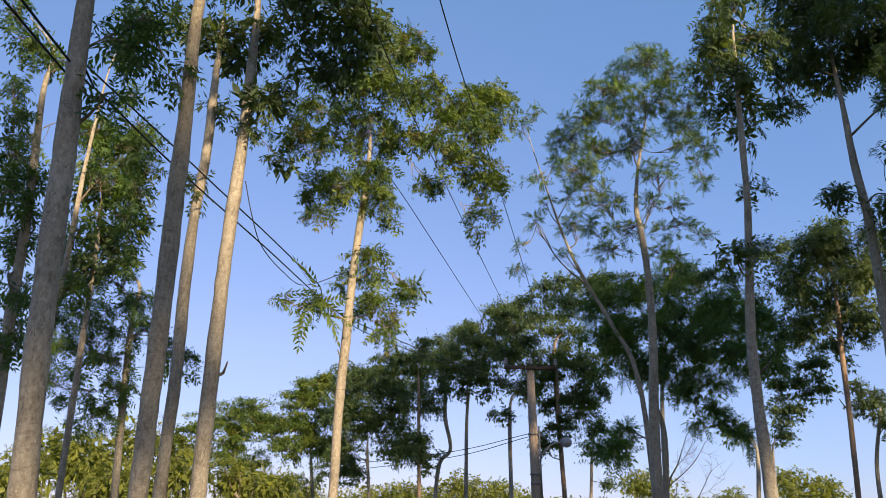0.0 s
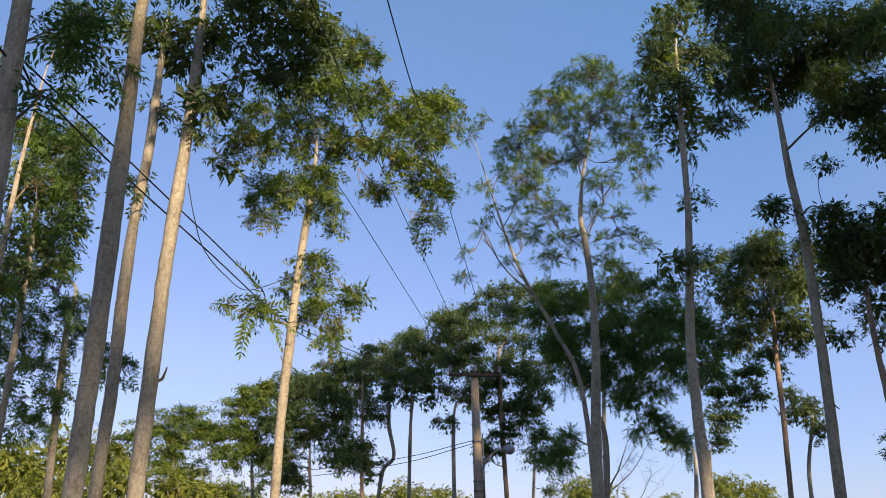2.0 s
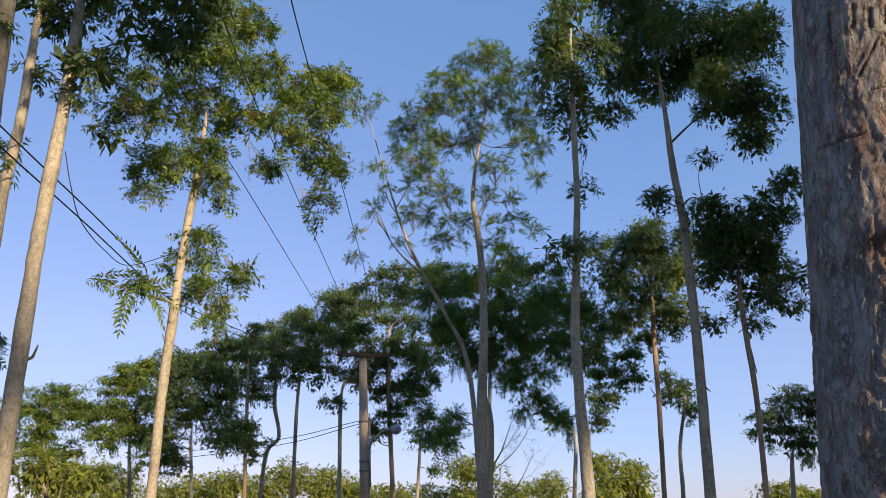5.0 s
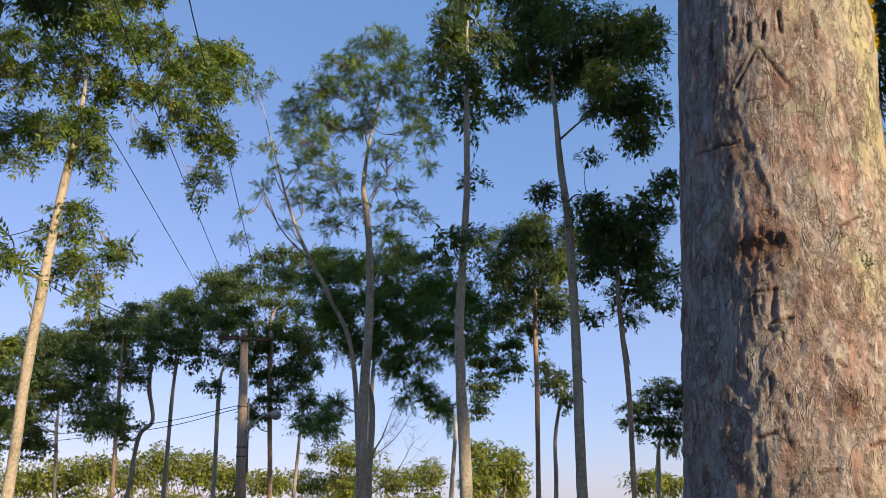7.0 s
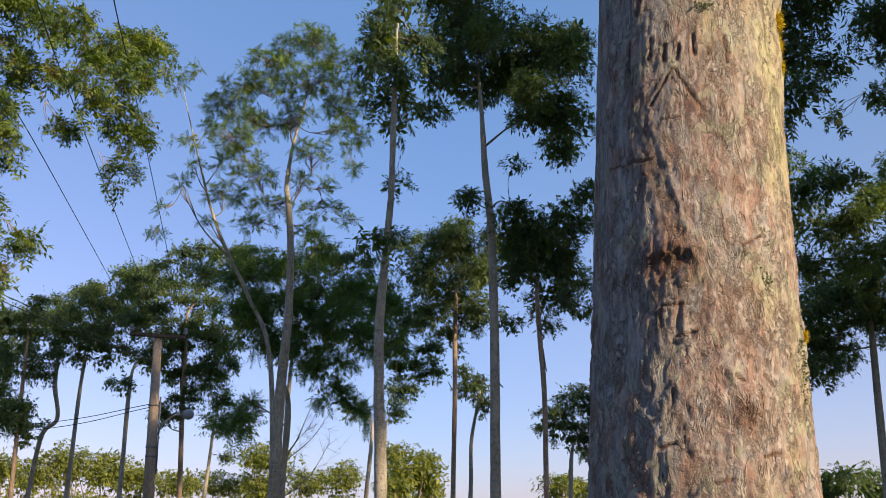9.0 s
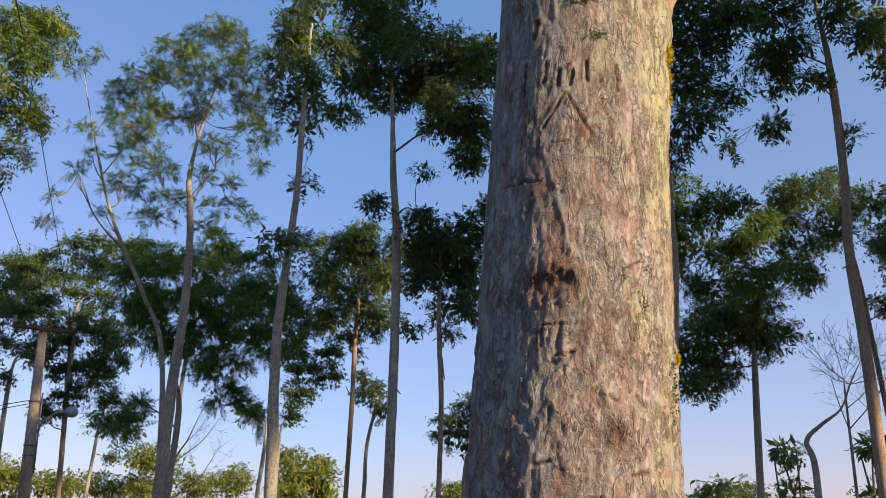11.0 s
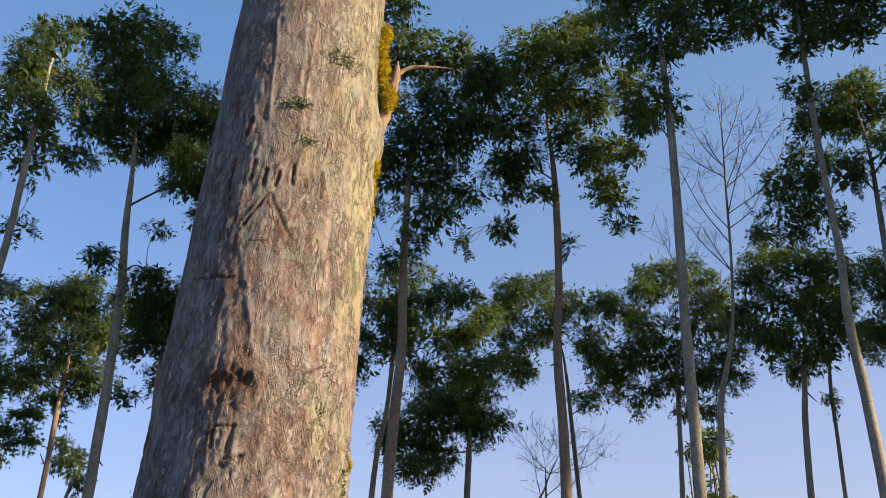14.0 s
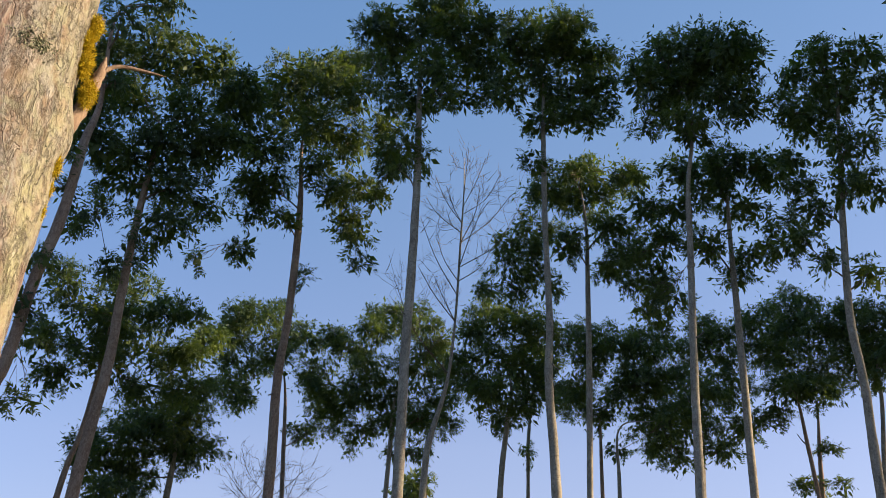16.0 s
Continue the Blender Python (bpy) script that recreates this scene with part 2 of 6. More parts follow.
# single inner leaflets for a square metre of clump, and their length
INNER = {"dense": (560, 0.112), "open": (430, 0.114), "airy": (280, 0.085), "feather": (130, 0.075), "fresh": (520, 0.11), "olive": (480, 0.085), "far": (680, 0.108), "bush": (135, 0.25), "screen": (45, 0.6)}
LABEL = {
    "dense": "tall slender plantation tree with dark green feathery crown",
    "open": "tall slender plantation tree with loose dark green crown",
    "airy": "tall grey-barked tree with thin airy feathery foliage",
    "feather": "slender tree with sparse fresh green feathery leaves",
    "fresh": "leaning young tree with soft mid-green leaf masses",
    "olive": "slender pale-barked tree with sunlit olive and browning leaves",
    "far": "distant plantation tree with domed green crown",
    "screen": "unseen domed tree added behind the camera to cast shade",
}


LAYERED = {"far": 0.6, "dense": 0.4, "open": 0.5, "olive": 0.35, "fresh": 0.7}      # how far the leaves gather in flat tiers


SPRAYS = {"dense": 0.35, "open": 0.5, "airy": 0.75, "feather": 0.4, "fresh": 0.55, "olive": 0.6, "far": 0.6}      # how far they gather round bough tips


FULL = {"far": 0.95, "dense": 1.10, "open": 1.08, "feather": 1.2, "fresh": 1.1, "olive": 0.96}


def tiers(p, c, rx, rz, style):
    """Gathers leaf places into flat, slightly domed tiers, as the branches of these trees carry them."""
    k = LAYERED.get(style, 0.0)
    rho = np.hypot(p[:, 0] - c[0], p[:, 1] - c[1]) / rx
    zz = (p[:, 2] - c[2]) / rz
    flat = np.round(zz / 0.7 + 0.3 * np.sin(c[0] * 9)) * 0.7 - 0.21 * np.sin(c[0] * 9) - 0.22 * rho**2 + 0.1
    p[:, 2] = c[2] + rz * ((1 - k) * zz + k * flat)
    return p


def lumps(c, d):
    """How far a clump bulges towards the directions d: a few rounded boughs with hollows between."""
    return 1 + 0.20 * np.sin(5 * d[:, 0] + c[0] * 7) * np.cos(4 * d[:, 1] + c[1] * 5) + 0.10 * np.sin(9 * d[:, 2] + c[1] * 11)


def clump_points(c, rx, rz, count, shell, rng, sprays=0.0):
    """Places for rosettes in a flattened ball, denser towards its upper skin, with their outward axes. sprays: how far they gather round the tips of boughs."""
    d = rng.normal(size=(count, 3))
    d /= np.linalg.norm(d, axis=1, keepdims=True)
    d[:, 2] = np.where((d[:, 2] < -0.2) & (rng.random(count) < 0.5), -d[:, 2], d[:, 2])
    r = np.where(rng.random(count) < shell, rng.uniform(0.75, 1.0, count), rng.random(count) ** 0.45)
    r = np.where(rng.random(count) < 0.07, rng.uniform(1.0, 1.2, count), r)
    p = np.asarray(c) + d * (r * lumps(c, d))[:, None] * [rx, rx, rz]
    if sprays:
        tips = p[:max(3, count // 6)]
        home = tips[np.argmin(((p[:, None] - tips[None]) ** 2 * [1, 1, 2.5]).sum(-1), 1)]
        p = p + (home - p) * sprays * rng.uniform(0.5, 1.1, (count, 1)) * [1, 1, 1.2]
    ax = d + [0, 0, 0.35]
    return p, ax / np.linalg.norm(ax, axis=1, keepdims=True)


CORE = {"dense": 0.42, "open": 0.38, "far": 0.30, "olive": 0.12, "fresh": 0.15, "bush": 0.5}


def inner_leaves(c, rx, rz, style, rng, around=None):
    """Single leaflets that fill the inside of a clump, hanging from its twigs."""
    per, length = INNER[style]
    n = int(per * 3.4 * rx * rz * (0.5 if rx < 0.33 and style in ("dense", "olive") else 1.0))
    d = rng.normal(size=(n, 3))
    d /= np.linalg.norm(d, axis=1, keepdims=True)
    p = np.asarray(c) + d * (rng.random(n) ** 0.42 * 0.97 * lumps(c, d))[:, None] * [rx, rx, rz]
    p = tiers(p, c, rx, rz, style)
    if around is not None and len(around):
        home = around[rng.integers(0, len(around), n)]
        p = np.where(rng.random((n, 1)) < SPRAYS.get(style, 0.0), home + rng.normal(size=(n, 3)) * length * [0.8, 0.8, 0.6], p)
    along = rng.normal(size=(n, 3)) * 0.7 + d * 0.7 - [0, 0, 0.6]
    along /= np.linalg.norm(along, axis=1, keepdims=True)
    across = np.cross(along, [0, 0, 1.0]) + rng.normal(size=(n, 3)) * 0.5
    across /= np.linalg.norm(across, axis=1, keepdims=True) + 1e-9
    s = (length * rng.uniform(0.7, 1.3, n))[:, None]
    core = rng.random((n, 1)) < CORE.get(style, 0.0)        # broad overlapping leaves deep inside the clump
    p = np.where(core, c + (p - c) * 0.70, p)
    s = np.where(core, s * 1.45, s)
    across = np.where(core, across * 1.5, across)
    m = p + along * s * 0.42
    v = np.stack([p, m + across * s * 0.18, p + along * s, m - across * s * 0.18], 1)
    return v.reshape(-1, 3), np.arange(4 * n).reshape(-1, 4)


def tree(style, trunk, clumps, seed, stubs=(), name="tree"):
    """A tree: a tapered trunk through (x, y, z, radius) rows, a limb with twigs to each clump (x, y, z, width, height), and leaves."""
    rng = np.random.default_rng(seed)
    each, fronds_each, size, kind, twigs, shell = STYLE[style]
    root = base(name, trunk[0][0], trunk[0][1])
    tagged(root, LABEL[style], "tree", "plantation trees")
    last = trunk[-1]
    above = [g for g in clumps if g[2] > last[2] + 0.1]
    if above:                                      # the stem runs on into the crown
        g = min(above, key=lambda g: math.hypot(g[0] - last[0], g[1] - last[1]) + 0.3 * (g[2] - last[2]))
        trunk = (*trunk, (0.4 * last[0] + 0.6 * g[0], 0.4 * last[1] + 0.6 * g[1], g[2], last[3] * 0.5))
    line = spline(trunk, 7)
    line[1:-1, :2] += rng.normal(size=(len(line) - 2, 2)) * line[1:-1, 3:] * 0.025
    swell = 1 + 0.025 * np.sin(line[:, 2] * 7 + seed) + 0.012 * rng.normal(size=len(line))
    rise = (line[:, 2] - line[0, 2]) / (line[-1, 2] - line[0, 2])
    swell *= 1 - 0.5 * np.clip((rise - 0.75) / 0.25, 0, 1) ** 1.5
    line = np.vstack([line, line[-1] + [*(line[-1, :3] - line[-2, :3]) * 0.3, 0]])
    radii = np.r_[line[:-1, 3] * swell, 0.004]
    near = math.hypot(trunk[0][0], trunk[0][1])
    v, q = tube(line[:, :3], radii, 14 if near < 14 else 9)
    # listed trunks: red-brown bark whose orange also stands in for low sun
    bark = BARK_PALE if style == "olive" else BARK_RED if seed in (15, 17, 19, 20, 21, 23, 30) or seed % 4 == 3 and near > 18 else BARK
    child("trunk", mesh_from("trunk", v, [q], [bark], smooth=True), root)
    for a, b in stubs:                             # short broken side branches
        root_at = line[np.argmin(np.abs(line[:, 2] - a[2]))]
        stub = spline([(root_at[0], root_at[1], a[2] - 0.05, 0.020), (*a, 0.018), (*(np.add(a, b) / 2 + [0, 0, -0.02]), 0.014), (*b, 0.009), (*(np.array(b) + [0, 0, 0.02]), 0.002)], 3)
        v, q = tube(stub[:, :3], stub[:, 3], 7)
        child("branch_stub", mesh_from("branch_stub", v, [q], [BARK_DARK], smooth=True), root, "broken bare branch stub")
    foliage = []
    reach = []                                     # places to branch from: x, y, z, radius
    def off_axis(c):
        return np.hypot(line[:, 0] - c[0], line[:, 1] - c[1]).min() + max(0.0, c[2] - line[-1, 2])
    full = FULL.get(style, 1.0)
    for x, y, z, rx, rz in sorted(clumps, key=off_axis):
        rx, rz = (rx * full, rz * full) if rx > 0.42 else (rx * 0.9, rz * 0.9)
        c = np.array([x, y, z])
        count = max(5, int(each * 3.4 * rx * rz))
        p, ax = clump_points(c, max(rx - 0.2 * size, 0.1), max(rz - 0.2 * size, 0.08), count, shell, rng, SPRAYS.get(style, 0.0))
        p = tiers(p, c, rx, rz, style)
        if style == "olive" and rx > 2 * rz:           # flat low boughs carry long hanging fronds
            foliage.append(leaves(p[::2], ax[::2], 3, 0.50, "plume", rng, 1.2))
            p, ax = p[1::2], ax[1::2]
        foliage.append(leaves(p, ax, fronds_each, size, kind, rng, 0.3 if style == "feather" else 0.85))
        foliage.append(inner_leaves(c, rx, rz, style, rng, p))
        out = np.hypot(line[:, 0] - x, line[:, 1] - y)
        below = line[:, 2] < z - (1.5 if style == "feather" else 0.9 if style == "airy" else 0.35) * out - 0.1
        at = line[max(np.nonzero(below)[0][-1], len(line) * 2 // 5)] if below.any() else line[len(line) * 2 // 3]
        if reach:
            near_by = min(reach, key=lambda g: np.linalg.norm(g[:3] - c))
            if np.linalg.norm(near_by[:3] - c) < (0.8 if style == "feather" else 1.15) * np.linalg.norm(at[:3] - c):
                at = near_by
        a = at[:3]
        mid = a + (c - a) * 0.5 + [0, 0, 0.12 * np.linalg.norm(c - a) * (-0.9 if style == "feather" else rng.uniform(-0.3, 0.8))] + rng.normal(size=3) * 0.08 * np.linalg.norm(c - a)
        limb = spline([a, mid, c], 6)
        r0 = min(at[3] * 0.55, (0.014 if style == "feather" else 0.010) + 0.014 * np.linalg.norm(c - a))
        reach.append(np.r_[limb[-2], r0 * 0.8])
        pieces = [tube(limb, np.linspace(r0, r0 * 0.35, len(limb)), 6)]
        for k in rng.permutation(len(p))[:twigs]:
            s = limb[rng.integers(len(limb) // 2, len(limb))]
            m = (s + p[k]) / 2 + rng.normal(size=3) * 0.04 + [0, 0, -0.03]
            pieces.append(tube([s, m, p[k]], [max(r0 * 0.35, 0.009 if style == "feather" else 0.006), max(r0 * 0.25, 0.0045), 0.003], 3))
        lv, lq = join(pieces)
        child("limb", mesh_from("limb", lv, [lq], [TWIG_PALE if style == "olive" else BARK_DARK if style == "feather" else TWIG], smooth=True), root)
    fv, fq = join(foliage)
    # trees 40 and 41 wear the olive leaf for browning and painted-in sun
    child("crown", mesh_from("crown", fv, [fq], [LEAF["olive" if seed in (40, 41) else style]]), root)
    return root


def bare_tree(trunk, tips, seed, fan=0.0):
    """A leafless tree: a trunk and upswept boughs that fork into fine twigs. fan: the share of the trunk that stays clear of them."""
    rng = np.random.default_rng(seed)
    root = base("bare_tree", trunk[0][0], trunk[0][1])
    tagged(root, "leafless grey tree with fine upswept twigs", "tree", "leafless trees")
    line = spline(trunk, 6)
    line[:, 3] *= np.linspace(1.0, 0.35, len(line))
    v, q = tube(line[:, :3], line[:, 3], 9)
    child("trunk", mesh_from("trunk", v, [q], [BARK], smooth=True), root)
    for tip in tips:
        tip = np.array(tip)
        out = np.hypot(line[:, 0] - tip[0], line[:, 1] - tip[1])
        below = line[:, 2] < tip[2] - 1.0 * out
        at = line[max(np.nonzero(below)[0][-1] if below.any() else len(line) // 2, int(fan * (len(line) - 1)))]
        a = at[:3]
        size = np.linalg.norm(tip - a)
        mid = a + (tip - a) * [0.62, 0.62, 0.45] + rng.normal(size=3) * 0.03 * size
        limb = spline([a, mid, tip], 7)
        r0 = min(at[3] * 0.5, 0.006 + 0.012 * size)
        pieces = [tube(limb, np.linspace(r0, 0.005, len(limb)), 5)]
        for k in range(30 if size > 2 else 11):
            s = limb[rng.integers(3, len(limb))]
            d = rng.normal(size=3) * [1, 1, 0.6] + [0, 0, 0.5] + (tip - a) / size * 0.7
            e = s + d / np.linalg.norm(d) * size * rng.uniform(0.12, 0.4)
            m = (s + e) / 2 + rng.normal(size=3) * 0.05 * size - [0, 0, 0.03 * size]
            pieces.append(tube(spline([s, m, e], 3), np.linspace(0.0048, 0.002, 7), 3))
            for _ in range(2):
                w = m + (e - m) * rng.uniform(0, 1)
                g = w + (d + rng.normal(size=3)) * size * 0.07
                pieces.append(tube([w, g], [0.0035, 0.002], 3))
        lv, lq = join(pieces)
        child("bough", mesh_from("bough", lv, [lq], [TWIG], smooth=True), root)
    return root


def bush(clumps, seed, leaf="bush"):
    """A far thicket: several rounded leafy masses that reach the ground."""
    rng = np.random.default_rng(seed)
    each, fronds_each, size, kind, twigs, shell = STYLE["bush"]
    if clumps[0][1] < 30:                          # nearer ones show finer leaves
        each, size, kind = each * 3.5, size * 0.42, "mid"
    elif clumps[0][1] < 45:
        each, size, kind = each * 1.8, size * 0.55, "mid"
    root = base("bush", clumps[0][0], clumps[0][1])
    tagged(root, "distant sunlit green bushes along the field edge", "bush", "distant bushes")
    foliage = []
    for x, y, z, rx, rz in clumps:
        stem = []
        for k in range(4):
            a = np.array([x, y, -0.05]) + rng.normal(size=3) * [0.4 * rx, 0.4 * rx, 0]
            c = np.array([x, y, z]) + rng.normal(size=3) * [0.4 * rx, 0.4 * rx, 0.3 * rz]
            stem.append(tube(spline([a, (a + c) / 2 + rng.normal(size=3) * 0.15, c], 4), np.linspace(0.07, 0.02, 9), 5))
        v, q = join(stem)
        child("stem", mesh_from("stem", v, [q], [TWIG], smooth=True), root)
        low = max(z - rz, 0.0)
        for cz, hz, share in ((z, rz, 1.0), (low * 0.5, max(low * 0.5, 0.4), 0.6)):
            p, ax = clump_points((x, y, cz), rx, hz, max(14, int(each * 3.4 * rx * hz * share)), shell, rng)
            p[:, 2] = np.maximum(p[:, 2], 0.15)
            foliage.append(leaves(p, ax, fronds_each, size * 0.75, kind, rng))
            foliage.append(inner_leaves(np.array([x, y, max(cz, 0.3)]), rx, hz, "bush", rng))
    fv, fq = join(foliage)
    child("crown", mesh_from("crown", fv, [fq], [LEAF[leaf]]), root)
    return root


# ---- ground ----
def build_ground():
    rings = np.r_[0, np.geomspace(1.0, 3000, 70)]
    n = 96
    ang = np.arange(n) * 2 * np.pi / n
    x = (rings[:, None] * np.cos(ang)).ravel()
    y = (rings[:, None] * np.sin(ang)).ravel()
    z = 0.05 * np.sin(x * 0.7) * np.cos(y * 0.55) + 0.03 * np.sin(x * 2.1 + y * 1.7)
    z = np.where(np.hypot(x, y) > 150, 0, z) - 0.06
    i = np.arange(len(rings) - 1)[:, None] * n
    j, k = np.arange(n), (np.arange(n) + 1) % n
    quads = np.stack([i + j, i + k, i + n + k, i + n + j], -1).reshape(-1, 4)
    m, nt, b = material("grass_ground", 0.95, 0.1)
    v = coords(nt)
    col = ramp(nt, noisy(nt, v, 0.6, 8.0, 0.7), (0.3, (0.045, 0.065, 0.022)), (0.5, (0.085, 0.10, 0.035)), (0.7, (0.16, 0.13, 0.07)))
    col = mix(nt, ramp(nt, noisy(nt, v, 30.0, 5.0), (0.4, (0, 0, 0)), (0.65, (0.6, 0.6, 0.6))), col, (0.055, 0.085, 0.02))
    nt.links.new(col, b.inputs["Base Color"])
    bump(nt, b, noisy(nt, v, 18.0, 8.0, 0.75), 1.0, 0.08)
    ob = new("ground", mesh_from("ground", np.stack([x, y, z], 1), [quads], [m], smooth=True))
    tagged(ob, "grassy plantation ground with dry leaf litter", "ground", kind="structure")


build_ground()


# ---- trees of the plantation ----
tree("airy", ((-4.56, 8.9, -0.05, 0.08), (-4.62, 8.87, 2.68, 0.06), (-4.66, 8.85, 3.77, 0.06), (-4.67, 8.84, 4.82, 0.05), (-4.74, 8.8, 6.3, 0.04), (-4.72, 8.82, 6.91, 0.03)),
     ((-4.96, 8.55, 6.89, 0.4, 0.3), (-5.13, 8.49, 7.24, 0.33, 0.27), (-5.07, 8.72, 6.32, 0.26, 0.26), (-4.63, 8.89, 6.81, 0.27, 0.24), (-4.92, 8.57, 5.88, 0.32, 0.26), (-4.66, 8.82, 5.23, 0.39, 0.22), (-4.92, 8.7, 5.51, 0.29, 0.26), (-4.73, 8.7, 4.5, 0.31, 0.31), (-4.64, 8.94, 4.79, 0.26, 0.19), (-4.61, 8.75, 3.87, 0.27, 0.24), (-4.53, 8.88, 3.29, 0.3, 0.3), (-4.88, 8.74, 5.05, 0.32, 0.25)), 1)
tree("airy", ((-2.74, 6, -0.05, 0.12), (-2.83, 5.96, 1.73, 0.09), (-2.88, 5.94, 2.62, 0.09), (-2.91, 5.92, 3.47, 0.09), (-2.93, 5.92, 4.1, 0.09), (-2.95, 5.9, 4.83, 0.08), (-2.97, 5.89, 5.61, 0.07), (-2.99, 5.88, 6.45, 0.06), (-3.02, 5.87, 7.35, 0.03)),
     ((-2.71, 5.99, 4.81, 0.18, 0.14), (-2.59, 6.11, 5.25, 0.23, 0.16), (-2.59, 6.17, 5.67, 0.24, 0.19), (-2.83, 6.16, 6.51, 0.75, 0.45), (-3.36, 5.58, 6.18, 0.59, 0.37), (-3.07, 5.91, 7.13, 0.7, 0.4), (-2.78, 6.07, 5.41, 0.24, 0.21)), 2)
tree("airy", ((-5.81, 15.98, -0.05, 0.09), (-5.89, 15.95, 2.13, 0.07), (-5.95, 15.93, 3.45, 0.07), (-6, 15.91, 5.17, 0.06), (-5.98, 15.91, 6.08, 0.05)),
     ((-6.69, 15.37, 5.25, 0.64, 0.37), (-5.78, 15.39, 5.49, 0.53, 0.43), (-7.31, 15.94, 6.3, 0.67, 0.34), (-6.31, 15.54, 4.43, 0.63, 0.37), (-5.33, 15.92, 4.85, 0.43, 0.43), (-7.04, 15.96, 3.96, 0.64, 0.37), (-6.35, 15.87, 6.06, 0.5, 0.33), (-6.53, 15.66, 4.88, 0.64, 0.37), (-5.83, 16.3, 5.27, 0.45, 0.34), (-4.8, 15.75, 4.5, 0.37, 0.32), (-7.15, 15.68, 4.66, 0.53, 0.37), (-6.01, 15.75, 3.94, 0.48, 0.32), (-6.27, 15.3, 3.36, 0.61, 0.3)), 3)
tree("airy", ((-4.98, 10.92, -0.05, 0.05), (-5.03, 10.9, 1.91, 0.04), (-5.14, 10.84, 3.53, 0.04), (-5.09, 10.86, 5.01, 0.04), (-5.07, 10.88, 6.28, 0.03), (-5, 10.91, 7.64, 0.02)),
     ((-5.14, 11, 6.95, 0.49, 0.2), (-4.85, 11.38, 6.86, 0.5, 0.21), (-4.33, 10.92, 6.91, 0.37, 0.18), (-4.9, 11.08, 6.26, 0.44, 0.2), (-4.33, 11, 6.07, 0.32, 0.2), (-4.56, 11.33, 5.76, 0.37, 0.23), (-4.91, 11.16, 5.6, 0.32, 0.2), (-5.7, 10.28, 6.06, 0.34, 0.26), (-5.95, 10.75, 5.82, 0.39, 0.27), (-5.87, 10.62, 6.57, 0.31, 0.2), (-5.73, 10.72, 5.1, 0.3, 0.3), (-5.77, 10.84, 4.55, 0.3, 0.3), (-5.01, 10.84, 4.57, 0.3, 0.23), (-4.98, 11.17, 8.28, 0.39, 0.3), (-4.8, 11.36, 9.01, 0.4, 0.31), (-4.53, 10.74, 7.37, 0.28, 0.2), (-5.18, 11.16, 5.28, 0.32, 0.24), (-4.28, 11.11, 5.2, 0.28, 0.2), (-5.57, 10.61, 3.92, 0.29, 0.25), (-5.03, 10.55, 4.07, 0.29, 0.22)), 4)
tree("dense", ((-5.55, 12.85, -0.05, 0.06), (-5.56, 12.85, 1.99, 0.05), (-5.57, 12.85, 3.92, 0.05), (-5.57, 12.84, 5.37, 0.04), (-5.6, 12.83, 6.83, 0.04)),
     ((-5.71, 12.91, 7.69, 0.57, 0.27), (-5.22, 12.86, 7.73, 0.43, 0.24), (-5.61, 13.07, 7.24, 0.67, 0.31), (-5.72, 12.63, 6.6, 0.5, 0.26), (-5.25, 13.02, 6.82, 0.52, 0.26), (-5.06, 12.99, 6.21, 0.42, 0.28), (-5.56, 12.92, 5.98, 0.51, 0.28), (-5.62, 12.62, 5.4, 0.44, 0.27), (-5.74, 12.56, 4.92, 0.35, 0.31), (-5.27, 13.13, 5.71, 0.42, 0.26), (-5.05, 13.22, 7.32, 0.34, 0.24)), 5)
tree("airy", ((-2.42, 7.1, -0.05, 0.1), (-2.43, 7.1, 1.79, 0.08), (-2.43, 7.1, 2.67, 0.08), (-2.43, 7.09, 3.66, 0.08), (-2.44, 7.09, 4.47, 0.08), (-2.44, 7.09, 5.1, 0.07), (-2.46, 7.09, 6.08, 0.06), (-2.45, 7.09, 6.66, 0.06), (-2.46, 7.08, 7.7, 0.04)),
     ((-2.82, 6.97, 5.99, 0.3, 0.24), (-2.81, 7.11, 6.87, 0.68, 0.4), (-2.14, 7.08, 7.07, 0.63, 0.4), (-2.57, 7.17, 7.7, 0.65, 0.35), (-2.54, 6.94, 5.55, 0.21, 0.16)), 6)
tree("dense", ((-3.02, 9.53, -0.05, 0.09), (-3.03, 9.53, 1.89, 0.07), (-3.01, 9.54, 3.13, 0.07), (-3.03, 9.53, 4.13, 0.07), (-3.02, 9.53, 5.12, 0.06), (-2.97, 9.55, 5.96, 0.06), (-2.97, 9.55, 6.91, 0.06), (-2.96, 9.55, 7.84, 0.04)),
     ((-2.76, 9.73, 7.36, 0.41, 0.34), (-2.98, 9.58, 7.68, 0.37, 0.37), (-3.33, 9.46, 7.77, 0.33, 0.29), (-2.97, 9.67, 6.65, 0.29, 0.18), (-3.05, 9.6, 5.59, 0.17, 0.15)), 7)
